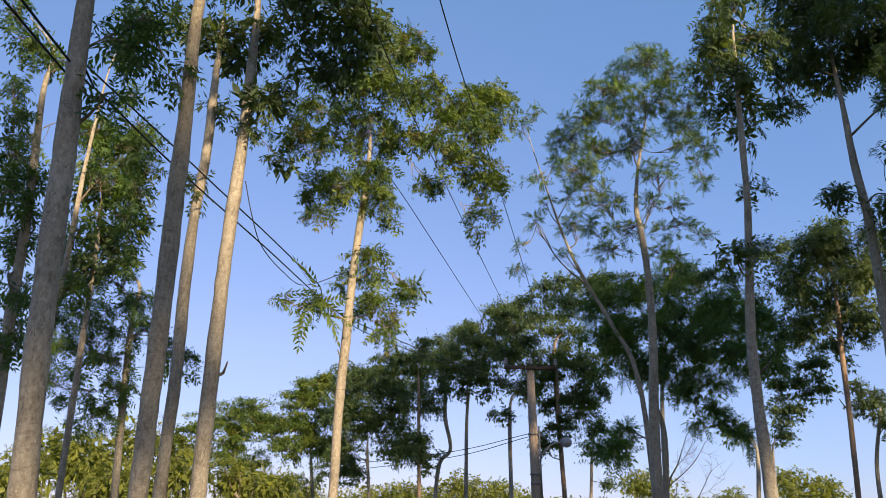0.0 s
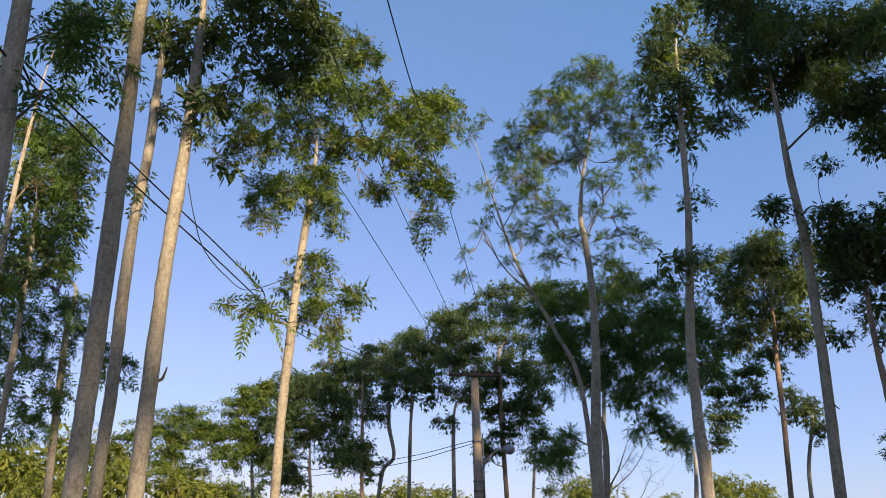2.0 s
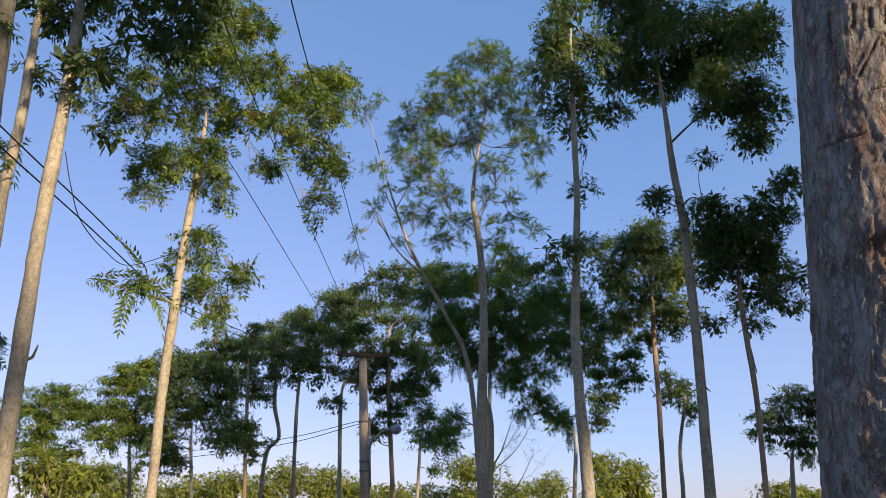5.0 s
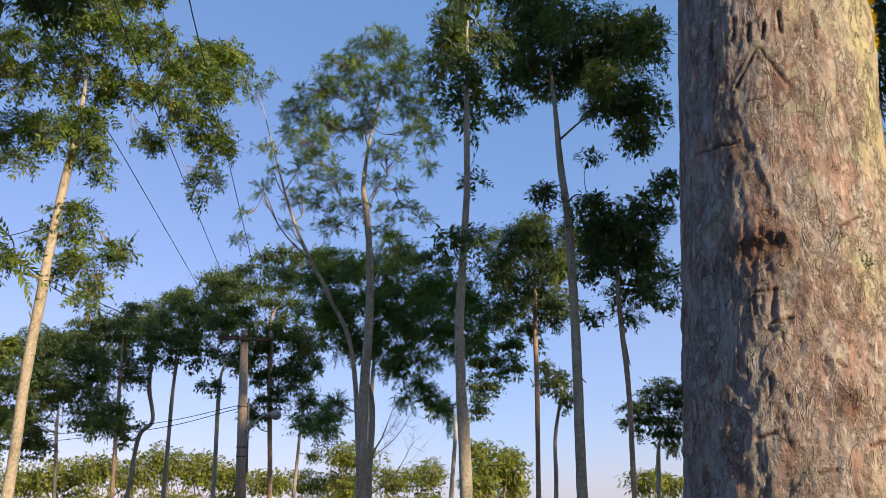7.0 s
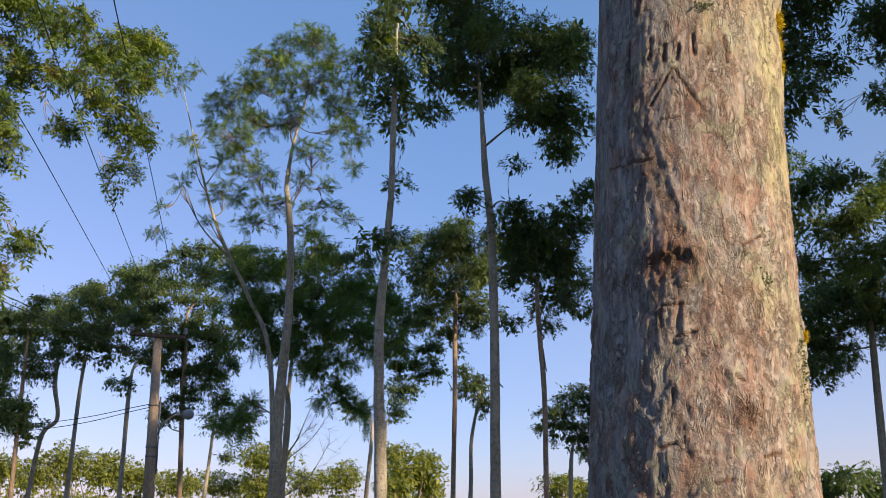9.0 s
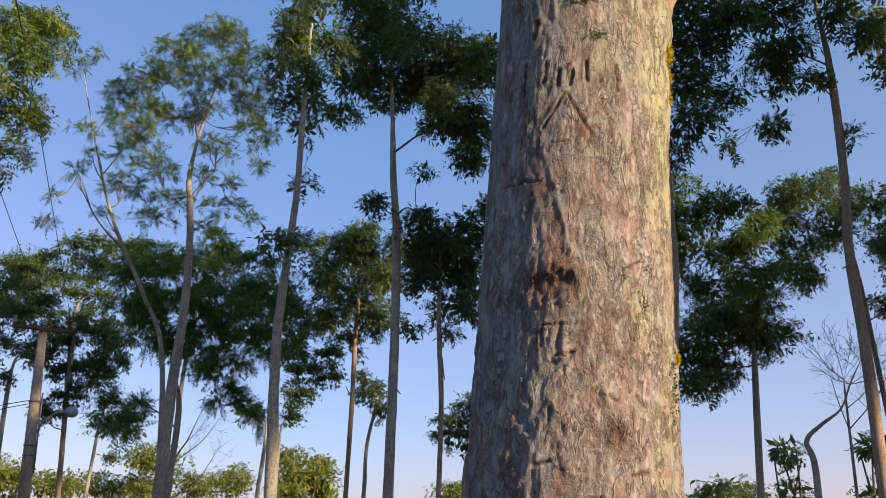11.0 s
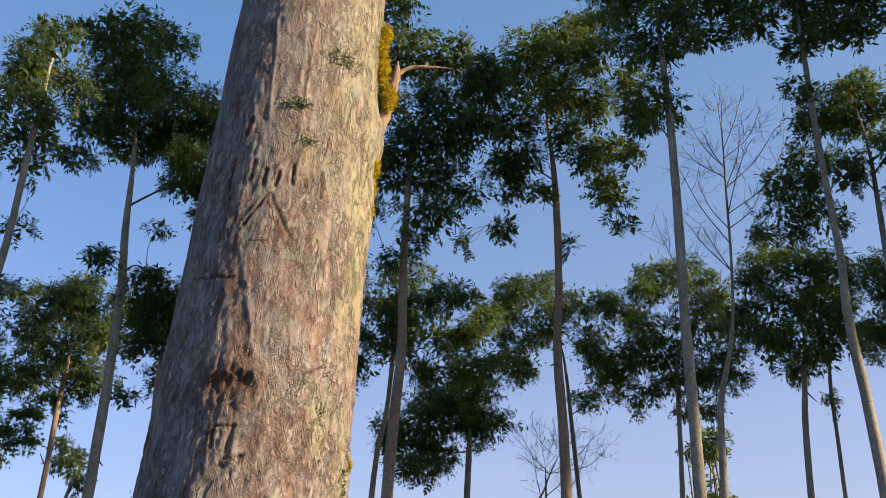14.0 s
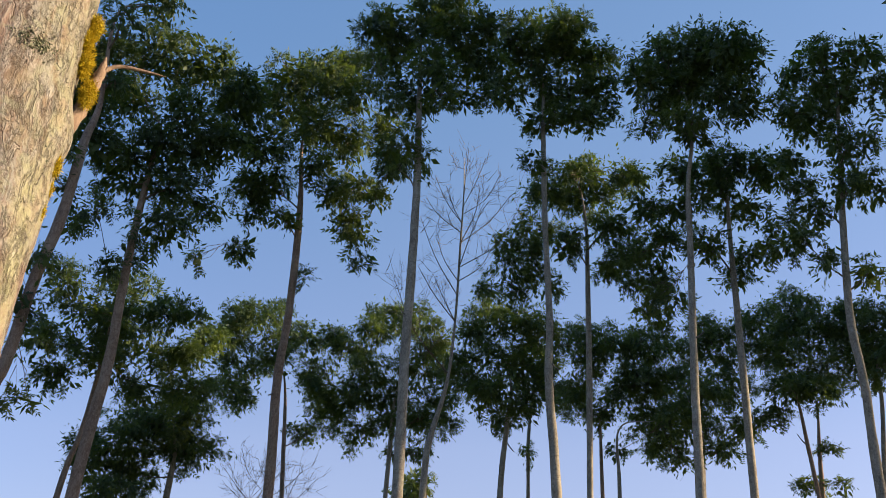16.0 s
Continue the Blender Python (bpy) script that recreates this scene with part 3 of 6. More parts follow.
tree("dense", ((-2.63, 9.54, -0.05, 0.11), (-2.62, 9.55, 1.9, 0.09), (-2.61, 9.55, 3.27, 0.09), (-2.6, 9.55, 4.42, 0.08), (-2.57, 9.56, 5.36, 0.08), (-2.54, 9.57, 6.21, 0.07), (-2.53, 9.57, 6.94, 0.07), (-2.53, 9.57, 8.04, 0.05), (-2.57, 9.56, 9.3, 0.04)),
     ((-2.44, 9.77, 7.83, 0.42, 0.38), (-1.73, 9.48, 7.95, 0.63, 0.37), (-1.15, 9.75, 7.93, 0.46, 0.46), (-1.4, 9.55, 7.28, 0.44, 0.33), (-1.97, 9.51, 7.25, 0.36, 0.33), (-2.28, 9.46, 6.64, 0.43, 0.25), (-2.69, 9.75, 8.89, 0.86, 0.47), (-1.49, 9.56, 8.86, 0.84, 0.46), (-2.02, 9.57, 5.83, 0.28, 0.21), (-2.48, 9.58, 6.3, 0.21, 0.18)), 8, (((-2.5, 9.58, 3.2), (-2.43, 9.49, 3.31)),))
tree("olive", ((-1.54, 12.41, -0.05, 0.09), (-1.49, 12.41, 2.05, 0.07), (-1.48, 12.41, 3.25, 0.07), (-1.43, 12.42, 4.26, 0.07), (-1.38, 12.42, 5.33, 0.06), (-1.3, 12.43, 6.27, 0.06), (-1.25, 12.44, 6.76, 0.05), (-1.23, 12.44, 7.67, 0.04)),
     ((-1.42, 12.87, 7.88, 0.77, 0.48), (-2.22, 12.91, 8.36, 0.58, 0.44), (-0.55, 12.76, 9.47, 0.39, 0.39), (-0.92, 12.1, 8.42, 0.46, 0.41), (0.58, 12.54, 8.33, 0.62, 0.4), (-0.09, 12.76, 8.28, 0.53, 0.43), (0.02, 11.92, 7.15, 0.44, 0.35), (-2.39, 12.5, 7.57, 0.56, 0.37), (-1.13, 12.28, 6.7, 0.45, 0.49), (0.77, 12.59, 6.87, 0.41, 0.32), (0.59, 12.7, 6.32, 0.27, 0.41), (-0.24, 12.72, 6.9, 0.37, 0.26), (-0.95, 12.49, 6.31, 0.45, 0.27), (-1.95, 12.42, 6.74, 0.45, 0.32), (-1.93, 11.96, 6.03, 0.34, 0.19), (-1.08, 12.45, 5.44, 0.53, 0.28), (-2.03, 11.85, 4.67, 0.45, 0.15), (-0.5, 12.47, 5.05, 0.39, 0.26), (-1.1, 12.5, 4.68, 0.52, 0.33), (-1.46, 12.77, 5.25, 0.36, 0.22), (-0.89, 12.72, 9.44, 0.61, 0.45), (-1.36, 11.97, 8.34, 0.56, 0.42), (-0.64, 12.73, 7.72, 0.57, 0.43), (0.37, 12.04, 7.60, 0.64, 0.41), (0.87, 12.72, 8.38, 0.49, 0.39), (-1.62, 11.94, 6.54, 0.53, 0.35), (0.59, 12.74, 7.23, 0.47, 0.33), (-0.45, 12.04, 8.29, 0.51, 0.37), (-0.77, 12.34, 4.35, 0.34, 0.21)), 9, (((-1.45, 12.42, 3.92), (-1.53, 12.31, 4.06)),))
tree("feather", ((3.86, 15.6, -0.05, 0.13), (3.91, 15.58, 1.81, 0.11), (3.93, 15.58, 3.54, 0.1), (4, 15.56, 5.06, 0.08), (3.98, 15.56, 6.32, 0.07), (3.9, 15.58, 7.26, 0.06), (3.84, 15.6, 7.74, 0.05), (3.92, 15.58, 8.62, 0.04), (4.12, 15.53, 9.66, 0.03)),
     ((3.16, 15.14, 10.08, 0.45, 0.24), (2.84, 15.82, 9.85, 0.49, 0.24), (2.73, 16.44, 9.60, 0.47, 0.22), (2.66, 15.54, 8.55, 0.49, 0.21), (3.07, 16.08, 8.33, 0.48, 0.19), (4.27, 14.86, 9.87, 0.49, 0.24), (4.90, 15.30, 9.42, 0.46, 0.24), (5.41, 15.76, 9.18, 0.39, 0.20), (5.03, 14.94, 8.02, 0.32, 0.15), (4.55, 15.72, 7.88, 0.42, 0.15), (2.82, 15.21, 7.24, 0.40, 0.14), (3.32, 15.72, 8.98, 0.50, 0.21), (3.88, 16.21, 11.05, 0.46, 0.23), (4.23, 15.19, 10.96, 0.37, 0.17), (3.95, 14.99, 10.68, 0.56, 0.23), (3.53, 15.71, 10.54, 0.38, 0.24), (4.52, 15.06, 10.52, 0.47, 0.26), (3.26, 16.02, 9.98, 0.48, 0.24), (4.08, 15.4, 9.98, 0.57, 0.26), (4.89, 15.15, 9.88, 0.38, 0.3), (2.39, 16.37, 9.59, 0.38, 0.21), (2.98, 15.66, 9.07, 0.46, 0.21), (3.86, 15.41, 9.14, 0.46, 0.21), (4.76, 15.16, 8.95, 0.37, 0.23), (2.92, 15.78, 8.44, 0.41, 0.18), (4.13, 15.03, 8.27, 0.45, 0.18), (5.08, 15.3, 8.62, 0.28, 0.16), (3.38, 16.21, 8.03, 0.47, 0.19), (4.18, 15.59, 7.88, 0.37, 0.16), (3.7, 15.93, 7.33, 0.55, 0.16), (4.77, 15.89, 7.41, 0.47, 0.16), (5.2, 15.62, 7.19, 0.23, 0.19), (3.38, 16, 6.95, 0.46, 0.15), (4.29, 15.86, 6.89, 0.37, 0.15), (4.8, 15.72, 9.74, 0.39, 0.24), (3.6, 15.36, 9.48, 0.37, 0.21)), 10)
tree("feather", ((4.22, 16.55, -0.05, 0.06), (3.97, 16.6, 4.23, 0.05), (3.47, 16.71, 5.62, 0.042), (2.98, 16.8, 6.56, 0.038), (2.62, 16.87, 7.41, 0.03), (2.31, 16.91, 8.4, 0.024), (1.94, 16.96, 9.68, 0.015)),
     ((1.73, 16.97, 10.19, 0.27, 0.16), (2.05, 16.85, 10.53, 0.25, 0.14), (2.03, 16.81, 8.84, 0.36, 0.18), (2.22, 16.96, 8.34, 0.24, 0.18), (2.78, 16.73, 7.82, 0.43, 0.15), (1.69, 17.05, 7.36, 0.23, 0.11), (1.61, 17.04, 6.85, 0.33, 0.12), (2.57, 16.65, 7.06, 0.33, 0.13), (1.92, 16.93, 7.97, 0.27, 0.14), (2.42, 16.83, 9.3, 0.29, 0.16), (2.78, 16.96, 8.62, 0.29, 0.15)), 11)
tree("fresh", ((4.67, 17.45, -0.05, 0.09), (4.56, 17.48, 1.84, 0.07), (4.6, 17.47, 3.56, 0.06), (4.38, 17.53, 4.39, 0.05)),
     ((3.39, 17.13, 5.35, 0.60, 0.31), (3.83, 17.66, 6.64, 0.69, 0.28), (5.21, 17.93, 7.24, 0.59, 0.26), (5.43, 16.91, 5.44, 0.67, 0.32), (6.51, 17.17, 5.83, 0.57, 0.33), (5.79, 16.48, 4.89, 0.54, 0.31), (3.24, 17.77, 6.23, 0.45, 0.23), (4.50, 18.12, 5.24, 0.64, 0.31), (6.46, 16.55, 4.94, 0.48, 0.29), (4.05, 17.12, 5.64, 0.72, 0.34), (4.89, 17, 5.31, 0.6, 0.36), (3.83, 17.67, 4.99, 0.49, 0.3), (4.75, 17.32, 4.68, 0.72, 0.34), (5.75, 17.32, 6.2, 0.63, 0.35), (5.3, 17.07, 4.43, 0.6, 0.36), (3.49, 17.37, 3.28, 0.52, 0.25), (3.99, 18.13, 3.67, 0.37, 0.24), (5.84, 16.78, 3.53, 0.47, 0.26), (5.36, 16.83, 3.87, 0.47, 0.26), (4.67, 17.19, 6.46, 0.62, 0.25), (3.74, 17.49, 6.32, 0.55, 0.25)), 12)
tree("dense", ((4.52, 11.65, -0.05, 0.11), (4.46, 11.68, 2.14, 0.09), (4.42, 11.69, 3.11, 0.08), (4.41, 11.7, 4.22, 0.07), (4.49, 11.67, 5.48, 0.06), (4.54, 11.65, 6.37, 0.05), (4.55, 11.64, 7.4, 0.05), (4.57, 11.63, 8.58, 0.04), (4.6, 11.62, 9.41, 0.03)),
     ((4.4, 11.05, 9.27, 0.33, 0.23), (4.37, 11.8, 9.2, 0.41, 0.32), (5.24, 12.4, 9.61, 0.43, 0.34), (3.88, 11.01, 8.1, 0.32, 0.3), (4.47, 11.47, 8.28, 0.39, 0.31), (4.47, 12.07, 8.11, 0.32, 0.27), (4.91, 12.41, 7.84, 0.35, 0.3), (5.01, 12.64, 6.89, 0.28, 0.14), (4.03, 11, 5.25, 0.39, 0.23), (4.67, 11.68, 5.58, 0.21, 0.15), (4.9, 12.39, 10.36, 0.43, 0.21), (3.99, 10.79, 8.82, 0.31, 0.19), (4.35, 11.60, 8.81, 0.43, 0.37), (4.80, 12.06, 8.25, 0.37, 0.28)), 13, (((4.52, 11.72, 3.77), (4.61, 11.58, 3.9)),))
tree("dense", ((7.64, 14.12, -0.05, 0.12), (7.65, 14.11, 1.89, 0.1), (7.68, 14.1, 4.62, 0.09), (7.66, 14.11, 6.85, 0.08), (7.57, 14.16, 8.18, 0.07), (7.53, 14.18, 9.3, 0.05), (7.47, 14.21, 10.48, 0.04), (7.48, 14.2, 11.42, 0.03)),
     ((7.14, 14.59, 11.48, 0.73, 0.55), (7.52, 13.36, 10.78, 0.73, 0.51), (7.04, 15.08, 10.64, 0.67, 0.49), (7.95, 15.05, 10.6, 0.74, 0.5), (8.69, 13.6, 11.08, 0.7, 0.53), (7.89, 12.73, 9.34, 0.53, 0.48), (8.62, 12.39, 10.2, 0.48, 0.59), (8.83, 13.18, 9.45, 0.44, 0.44), (9.32, 14, 8.9, 0.46, 0.41), (7.76, 13.39, 7.99, 0.3, 0.17), (6.69, 15, 9.75, 0.48, 0.24), (7.18, 14.12, 7.43, 0.44, 0.19), (7.77, 13.45, 7.23, 0.27, 0.11), (8.24, 14.3, 10.63, 0.6, 0.48), (6.94, 13.95, 12.51, 0.7, 0.33), (6.46, 14.32, 12.17, 0.63, 0.32), (8.04, 14.51, 12.99, 0.63, 0.4), (7.23, 14.26, 11.91, 0.71, 0.38), (7.54, 14.21, 11.38, 0.86, 0.53), (8.66, 14.23, 10.67, 0.84, 0.54), (8.87, 13.10, 10.74, 0.71, 0.52), (9.11, 13.37, 9.20, 0.63, 0.46), (8.30, 13.51, 9.23, 0.57, 0.33), (6.95, 14.18, 10.41, 0.51, 0.40)), 14, (((7.67, 14.11, 3.95), (7.76, 13.95, 3.72)),))
tree("dense", ((9.09, 18.99, -0.05, 0.08), (9.13, 18.97, 2.01, 0.06), (9.18, 18.95, 4.25, 0.06), (9.19, 18.95, 5.64, 0.06), (9.22, 18.93, 7.09, 0.05)),
     ((9.27, 19.19, 8.22, 0.81, 0.51), (8.47, 19.29, 7.44, 0.72, 0.51), (9.59, 18.4, 7.26, 0.7, 0.49), (8.64, 19.15, 6.23, 0.57, 0.4), (9.68, 19.07, 6.26, 0.5, 0.36), (10.31, 18.42, 8.2, 0.72, 0.43), (9.10, 19.14, 8.13, 0.74, 0.49), (9.81, 18.98, 7.53, 0.74, 0.49), (9.40, 19.54, 6.87, 0.72, 0.49), (9.68, 18.21, 6.29, 0.54, 0.40)), 15, (((9.18, 18.95, 4.3), (8.99, 18.93, 4.54)),))
tree("dense", ((10.75, 21.52, -0.05, 0.07), (10.87, 21.46, 2.07, 0.06), (10.9, 21.44, 3.4, 0.05), (11.12, 21.33, 4.61, 0.05)),
     ((11.09, 21.52, 4.79, 0.5, 0.44), (11.18, 21.11, 4.28, 0.38, 0.28), (10.69, 21.49, 5.25, 0.39, 0.31)), 16)
tree("dense", ((8.47, 13.64, -0.05, 0.07), (8.45, 13.65, 1.87, 0.05), (8.47, 13.63, 3.53, 0.05), (8.43, 13.66, 4.67, 0.05), (8.41, 13.67, 5.53, 0.05)),
     ((8.56, 13.81, 6.59, 0.76, 0.49), (8.12, 14.01, 7.09, 0.61, 0.39), (8.95, 13.37, 7.04, 0.54, 0.43), (8.17, 13.96, 6.04, 0.49, 0.38), (8.99, 13.64, 6, 0.48, 0.43), (9.39, 13.18, 7.58, 0.38, 0.38), (9.28, 13.13, 5.76, 0.31, 0.31), (8, 13.97, 4.93, 0.32, 0.23), (8.65, 13.67, 5, 0.31, 0.23), (9.1, 13.06, 5.2, 0.31, 0.2), (8.65, 13.97, 6.89, 0.60, 0.44), (8.97, 13.73, 6.27, 0.55, 0.43), (8.43, 14.31, 6.50, 0.49, 0.38), (8.72, 13.08, 5.29, 0.36, 0.36), (8.89, 14.12, 5.55, 0.48, 0.32)), 17, (((8.47, 13.64, 4.45), (8.47, 13.53, 4.01)), ((8.5, 13.62, 4.67), (8.37, 13.59, 4.85)),))
tree("dense", ((14.22, 21.83, -0.05, 0.08), (14.31, 21.76, 1.92, 0.07), (14.39, 21.71, 3.15, 0.06)),
     ((14.57, 21.71, 4.74, 0.74, 0.41), (14.1, 21.98, 4.04, 0.73, 0.57), (14.76, 21.67, 3.62, 0.65, 0.56), (15.04, 21.25, 4.37, 0.56, 0.56)), 18)
tree("dense", ((7.11, 8.4, -0.05, 0.09), (7.28, 8.25, 3.75, 0.07), (7.37, 8.17, 4.58, 0.07), (7.44, 8.11, 5.63, 0.07), (7.55, 8.02, 6.62, 0.07), (7.6, 7.98, 7.76, 0.06), (7.66, 7.92, 8.44, 0.04), (7.62, 7.95, 9.94, 0.03)),
     ((7.39, 7.6, 9.66, 0.36, 0.24), (8.09, 7.54, 10.36, 0.43, 0.22), (7.64, 8.35, 9.13, 0.41, 0.29), (7.87, 7.88, 8.87, 0.37, 0.25), (7.51, 8.22, 7.14, 0.3, 0.23), (7.33, 8.09, 5.96, 0.35, 0.25), (7.32, 8.06, 5.27, 0.34, 0.28), (7.66, 8.17, 4.17, 0.34, 0.14), (7.08, 7.94, 7.45, 0.37, 0.26)), 19)
tree("dense", ((9.6, 9.1, -0.05, 0.11), (9.7, 8.99, 3.46, 0.09), (9.79, 8.89, 5.29, 0.08), (9.79, 8.89, 6.48, 0.07), (9.81, 8.88, 7.66, 0.06), (9.84, 8.84, 8.73, 0.05), (9.88, 8.8, 9.53, 0.04)),
     ((9.97, 9.29, 11.41, 0.83, 0.47), (10.6, 8.6, 11.31, 0.74, 0.48), (9.83, 9.57, 10.26, 0.55, 0.45), (9.84, 8.26, 9.62, 0.67, 0.43), (10.42, 7.51, 10.42, 0.5, 0.35), (9.95, 9.35, 8.78, 0.63, 0.39), (10.06, 8.44, 8.45, 0.57, 0.42), (9.91, 8.4, 7.63, 0.55, 0.32), (10.22, 8.22, 9.16, 0.48, 0.34), (9.99, 8.94, 7.25, 0.32, 0.23), (9.11, 9.07, 7.66, 0.35, 0.31), (9.59, 9.09, 6.9, 0.35, 0.22), (9.40, 10.01, 11.06, 0.78, 0.45), (10.72, 7.93, 10.35, 0.59, 0.43), (10.32, 7.75, 9.35, 0.45, 0.35), (9.04, 9.31, 8.91, 0.50, 0.40), (8.82, 9.51, 9.58, 0.46, 0.41), (9.76, 8.68, 9.10, 0.56, 0.40), (10.79, 8.38, 8.38, 0.46, 0.22), (8.85, 9.18, 7.26, 0.33, 0.28)), 20)
tree("open", ((12.81, 12.68, -0.05, 0.07), (12.98, 12.5, 4, 0.06), (13.13, 12.35, 5.31, 0.05), (13.21, 12.27, 6.72, 0.05)),
     ((13.05, 12.81, 7.71, 0.77, 0.48), (13.66, 12.31, 8.53, 0.68, 0.49), (13.23, 11.05, 7.57, 0.69, 0.52), (14.47, 11.61, 7.03, 0.8, 0.55), (13.28, 12.04, 6.72, 0.69, 0.52), (14.4, 10.71, 6.32, 0.53, 0.35), (12.53, 13.08, 8.31, 0.59, 0.47), (12.02, 12.93, 6.88, 0.55, 0.5), (14.96, 11.19, 7.67, 0.5, 0.44), (12.33, 12.49, 6.25, 0.55, 0.38), (13.08, 12.08, 7.64, 0.76, 0.48), (14.00, 12.19, 7.39, 0.72, 0.50), (13.37, 12.78, 7.06, 0.71, 0.49), (14.45, 11.10, 7.11, 0.55, 0.42), (13.81, 10.67, 7.73, 0.52, 0.27), (13.59, 11.47, 6.17, 0.68, 0.41), (14.88, 11.35, 6.37, 0.67, 0.43)), 21)
tree("dense", ((17.29, 13.68, -0.05, 0.1), (17.43, 13.5, 4.56, 0.08), (17.46, 13.46, 5.78, 0.07)),
     ((17.36, 13.67, 6.48, 1.13, 0.57), (16.38, 14.1, 5.74, 0.81, 0.61), (17.83, 13.23, 5.84, 0.85, 0.5), (16.45, 15.4, 5.97, 0.56, 0.42), (17.31, 14.41, 5.25, 0.84, 0.49), (17.17, 13.09, 6.82, 0.7, 0.42), (17.55, 14.71, 6.59, 0.94, 0.60), (16.61, 15.03, 5.30, 0.84, 0.50), (16.20, 14.03, 4.66, 0.87, 0.41), (17.98, 13.91, 6.20, 0.78, 0.51)), 22)
tree("dense", ((12.35, 7.53, -0.05, 0.11), (12.38, 7.5, 3.81, 0.09), (12.35, 7.53, 5.61, 0.08), (12.4, 7.47, 6.86, 0.07), (12.41, 7.44, 8.2, 0.07), (12.4, 7.46, 9.33, 0.06), (12.36, 7.52, 10.53, 0.04)),
     ((12.66, 7.38, 12.2, 0.76, 0.45), (12.64, 8.12, 11.65, 0.71, 0.47), (12.48, 6.47, 11.44, 0.56, 0.43), (12.38, 7.25, 10.88, 0.67, 0.45), (13.41, 6.26, 11.31, 0.41, 0.41), (13.14, 6.87, 10.73, 0.57, 0.4), (12.03, 7.9, 9.4, 0.48, 0.3), (12.14, 8.21, 8.91, 0.41, 0.27), (12.05, 8.42, 8.19, 0.37, 0.23), (12.09, 7.55, 8.65, 0.37, 0.23), (13.11, 6.66, 9.75, 0.5, 0.33), (13.01, 6.61, 8.82, 0.49, 0.35), (13.26, 6.51, 8.14, 0.32, 0.27), (12.53, 7.28, 7.66, 0.19, 0.21), (11.23, 8.7, 7.7, 0.18, 0.12), (11.54, 7.79, 9.97, 0.54, 0.44), (11.71, 8.04, 9.26, 0.54, 0.35), (12.35, 7.15, 9.94, 0.44, 0.31), (12.58, 6.85, 9.32, 0.44, 0.27), (12.73, 5.77, 9.88, 0.43, 0.38), (11.76, 7.48, 11.59, 0.63, 0.40), (13.07, 7.10, 12.71, 0.62, 0.37), (12.68, 5.94, 9.15, 0.34, 0.30)), 23, (((12.36, 7.52, 5.51), (12.2, 7.58, 5.38)),))
tree("dense", ((11.12, 4.76, -0.05, 0.1), (11.16, 4.67, 3.51, 0.08), (11.18, 4.63, 5.74, 0.07), (11.19, 4.59, 6.66, 0.07), (11.21, 4.55, 8.47, 0.06), (11.21, 4.56, 10.02, 0.05), (11.21, 4.56, 11.23, 0.03)),
     ((11.16, 4.56, 11.83, 0.61, 0.41), (11.29, 5.09, 11.31, 0.46, 0.46), (10.8, 4.94, 10.19, 0.34, 0.34), (11.18, 3.97, 11.3, 0.5, 0.45), (10.99, 4.2, 10.49, 0.58, 0.43), (11.78, 3.75, 11.07, 0.46, 0.51), (11.51, 4.71, 10.26, 0.45, 0.3), (11.43, 3.42, 11.48, 0.4, 0.4), (11.51, 3.25, 10.75, 0.34, 0.39), (10.94, 4.64, 9.09, 0.33, 0.33), (11.31, 4.49, 8.94, 0.26, 0.26), (11.08, 4.83, 8.66, 0.28, 0.19), (11.69, 3.93, 10.26, 0.4, 0.22), (11.44, 3.33, 10.01, 0.33, 0.19), (10.81, 5.11, 11.45, 0.47, 0.41), (10.40, 5.07, 10.34, 0.32, 0.34), (11.39, 3.94, 11.97, 0.53, 0.32), (10.86, 4.03, 9.73, 0.42, 0.21), (10.57, 4.76, 9.59, 0.33, 0.19), (11.34, 5.13, 9.29, 0.37, 0.25)), 24, (((11.18, 4.62, 6.1), (11.04, 4.69, 6.2)),))
tree("dense", ((13.22, 2.89, -0.05, 0.1), (13.22, 2.9, 3.76, 0.08), (13.21, 2.95, 5.45, 0.07), (13.22, 2.9, 6.63, 0.06), (13.21, 2.91, 8.33, 0.05), (13.22, 2.88, 10.27, 0.05), (13.23, 2.85, 11.49, 0.03)),
     ((13.48, 2.82, 12.7, 0.74, 0.43), (13.13, 3.15, 11.9, 0.55, 0.5), (13.53, 2.34, 12.12, 0.61, 0.5), (13.6, 1.9, 11.26, 0.49, 0.49), (13.52, 2.71, 11.27, 0.6, 0.38), (13.06, 3.49, 11.27, 0.44, 0.38), (13.45, 2.08, 10.43, 0.42, 0.32), (13.24, 2.95, 10.49, 0.43, 0.23), (12.98, 3.07, 9.56, 0.33, 0.26), (13.22, 2.87, 9.48, 0.23, 0.21), (12.69, 3.25, 12.15, 0.54, 0.37), (13.83, 1.84, 12.08, 0.49, 0.41), (12.99, 2.32, 12.26, 0.57, 0.34), (13.76, 1.68, 10.93, 0.33, 0.28), (13.26, 2.35, 10.62, 0.45, 0.27)), 25, (((13.21, 2.92, 5.84), (13.15, 2.76, 5.66)),))
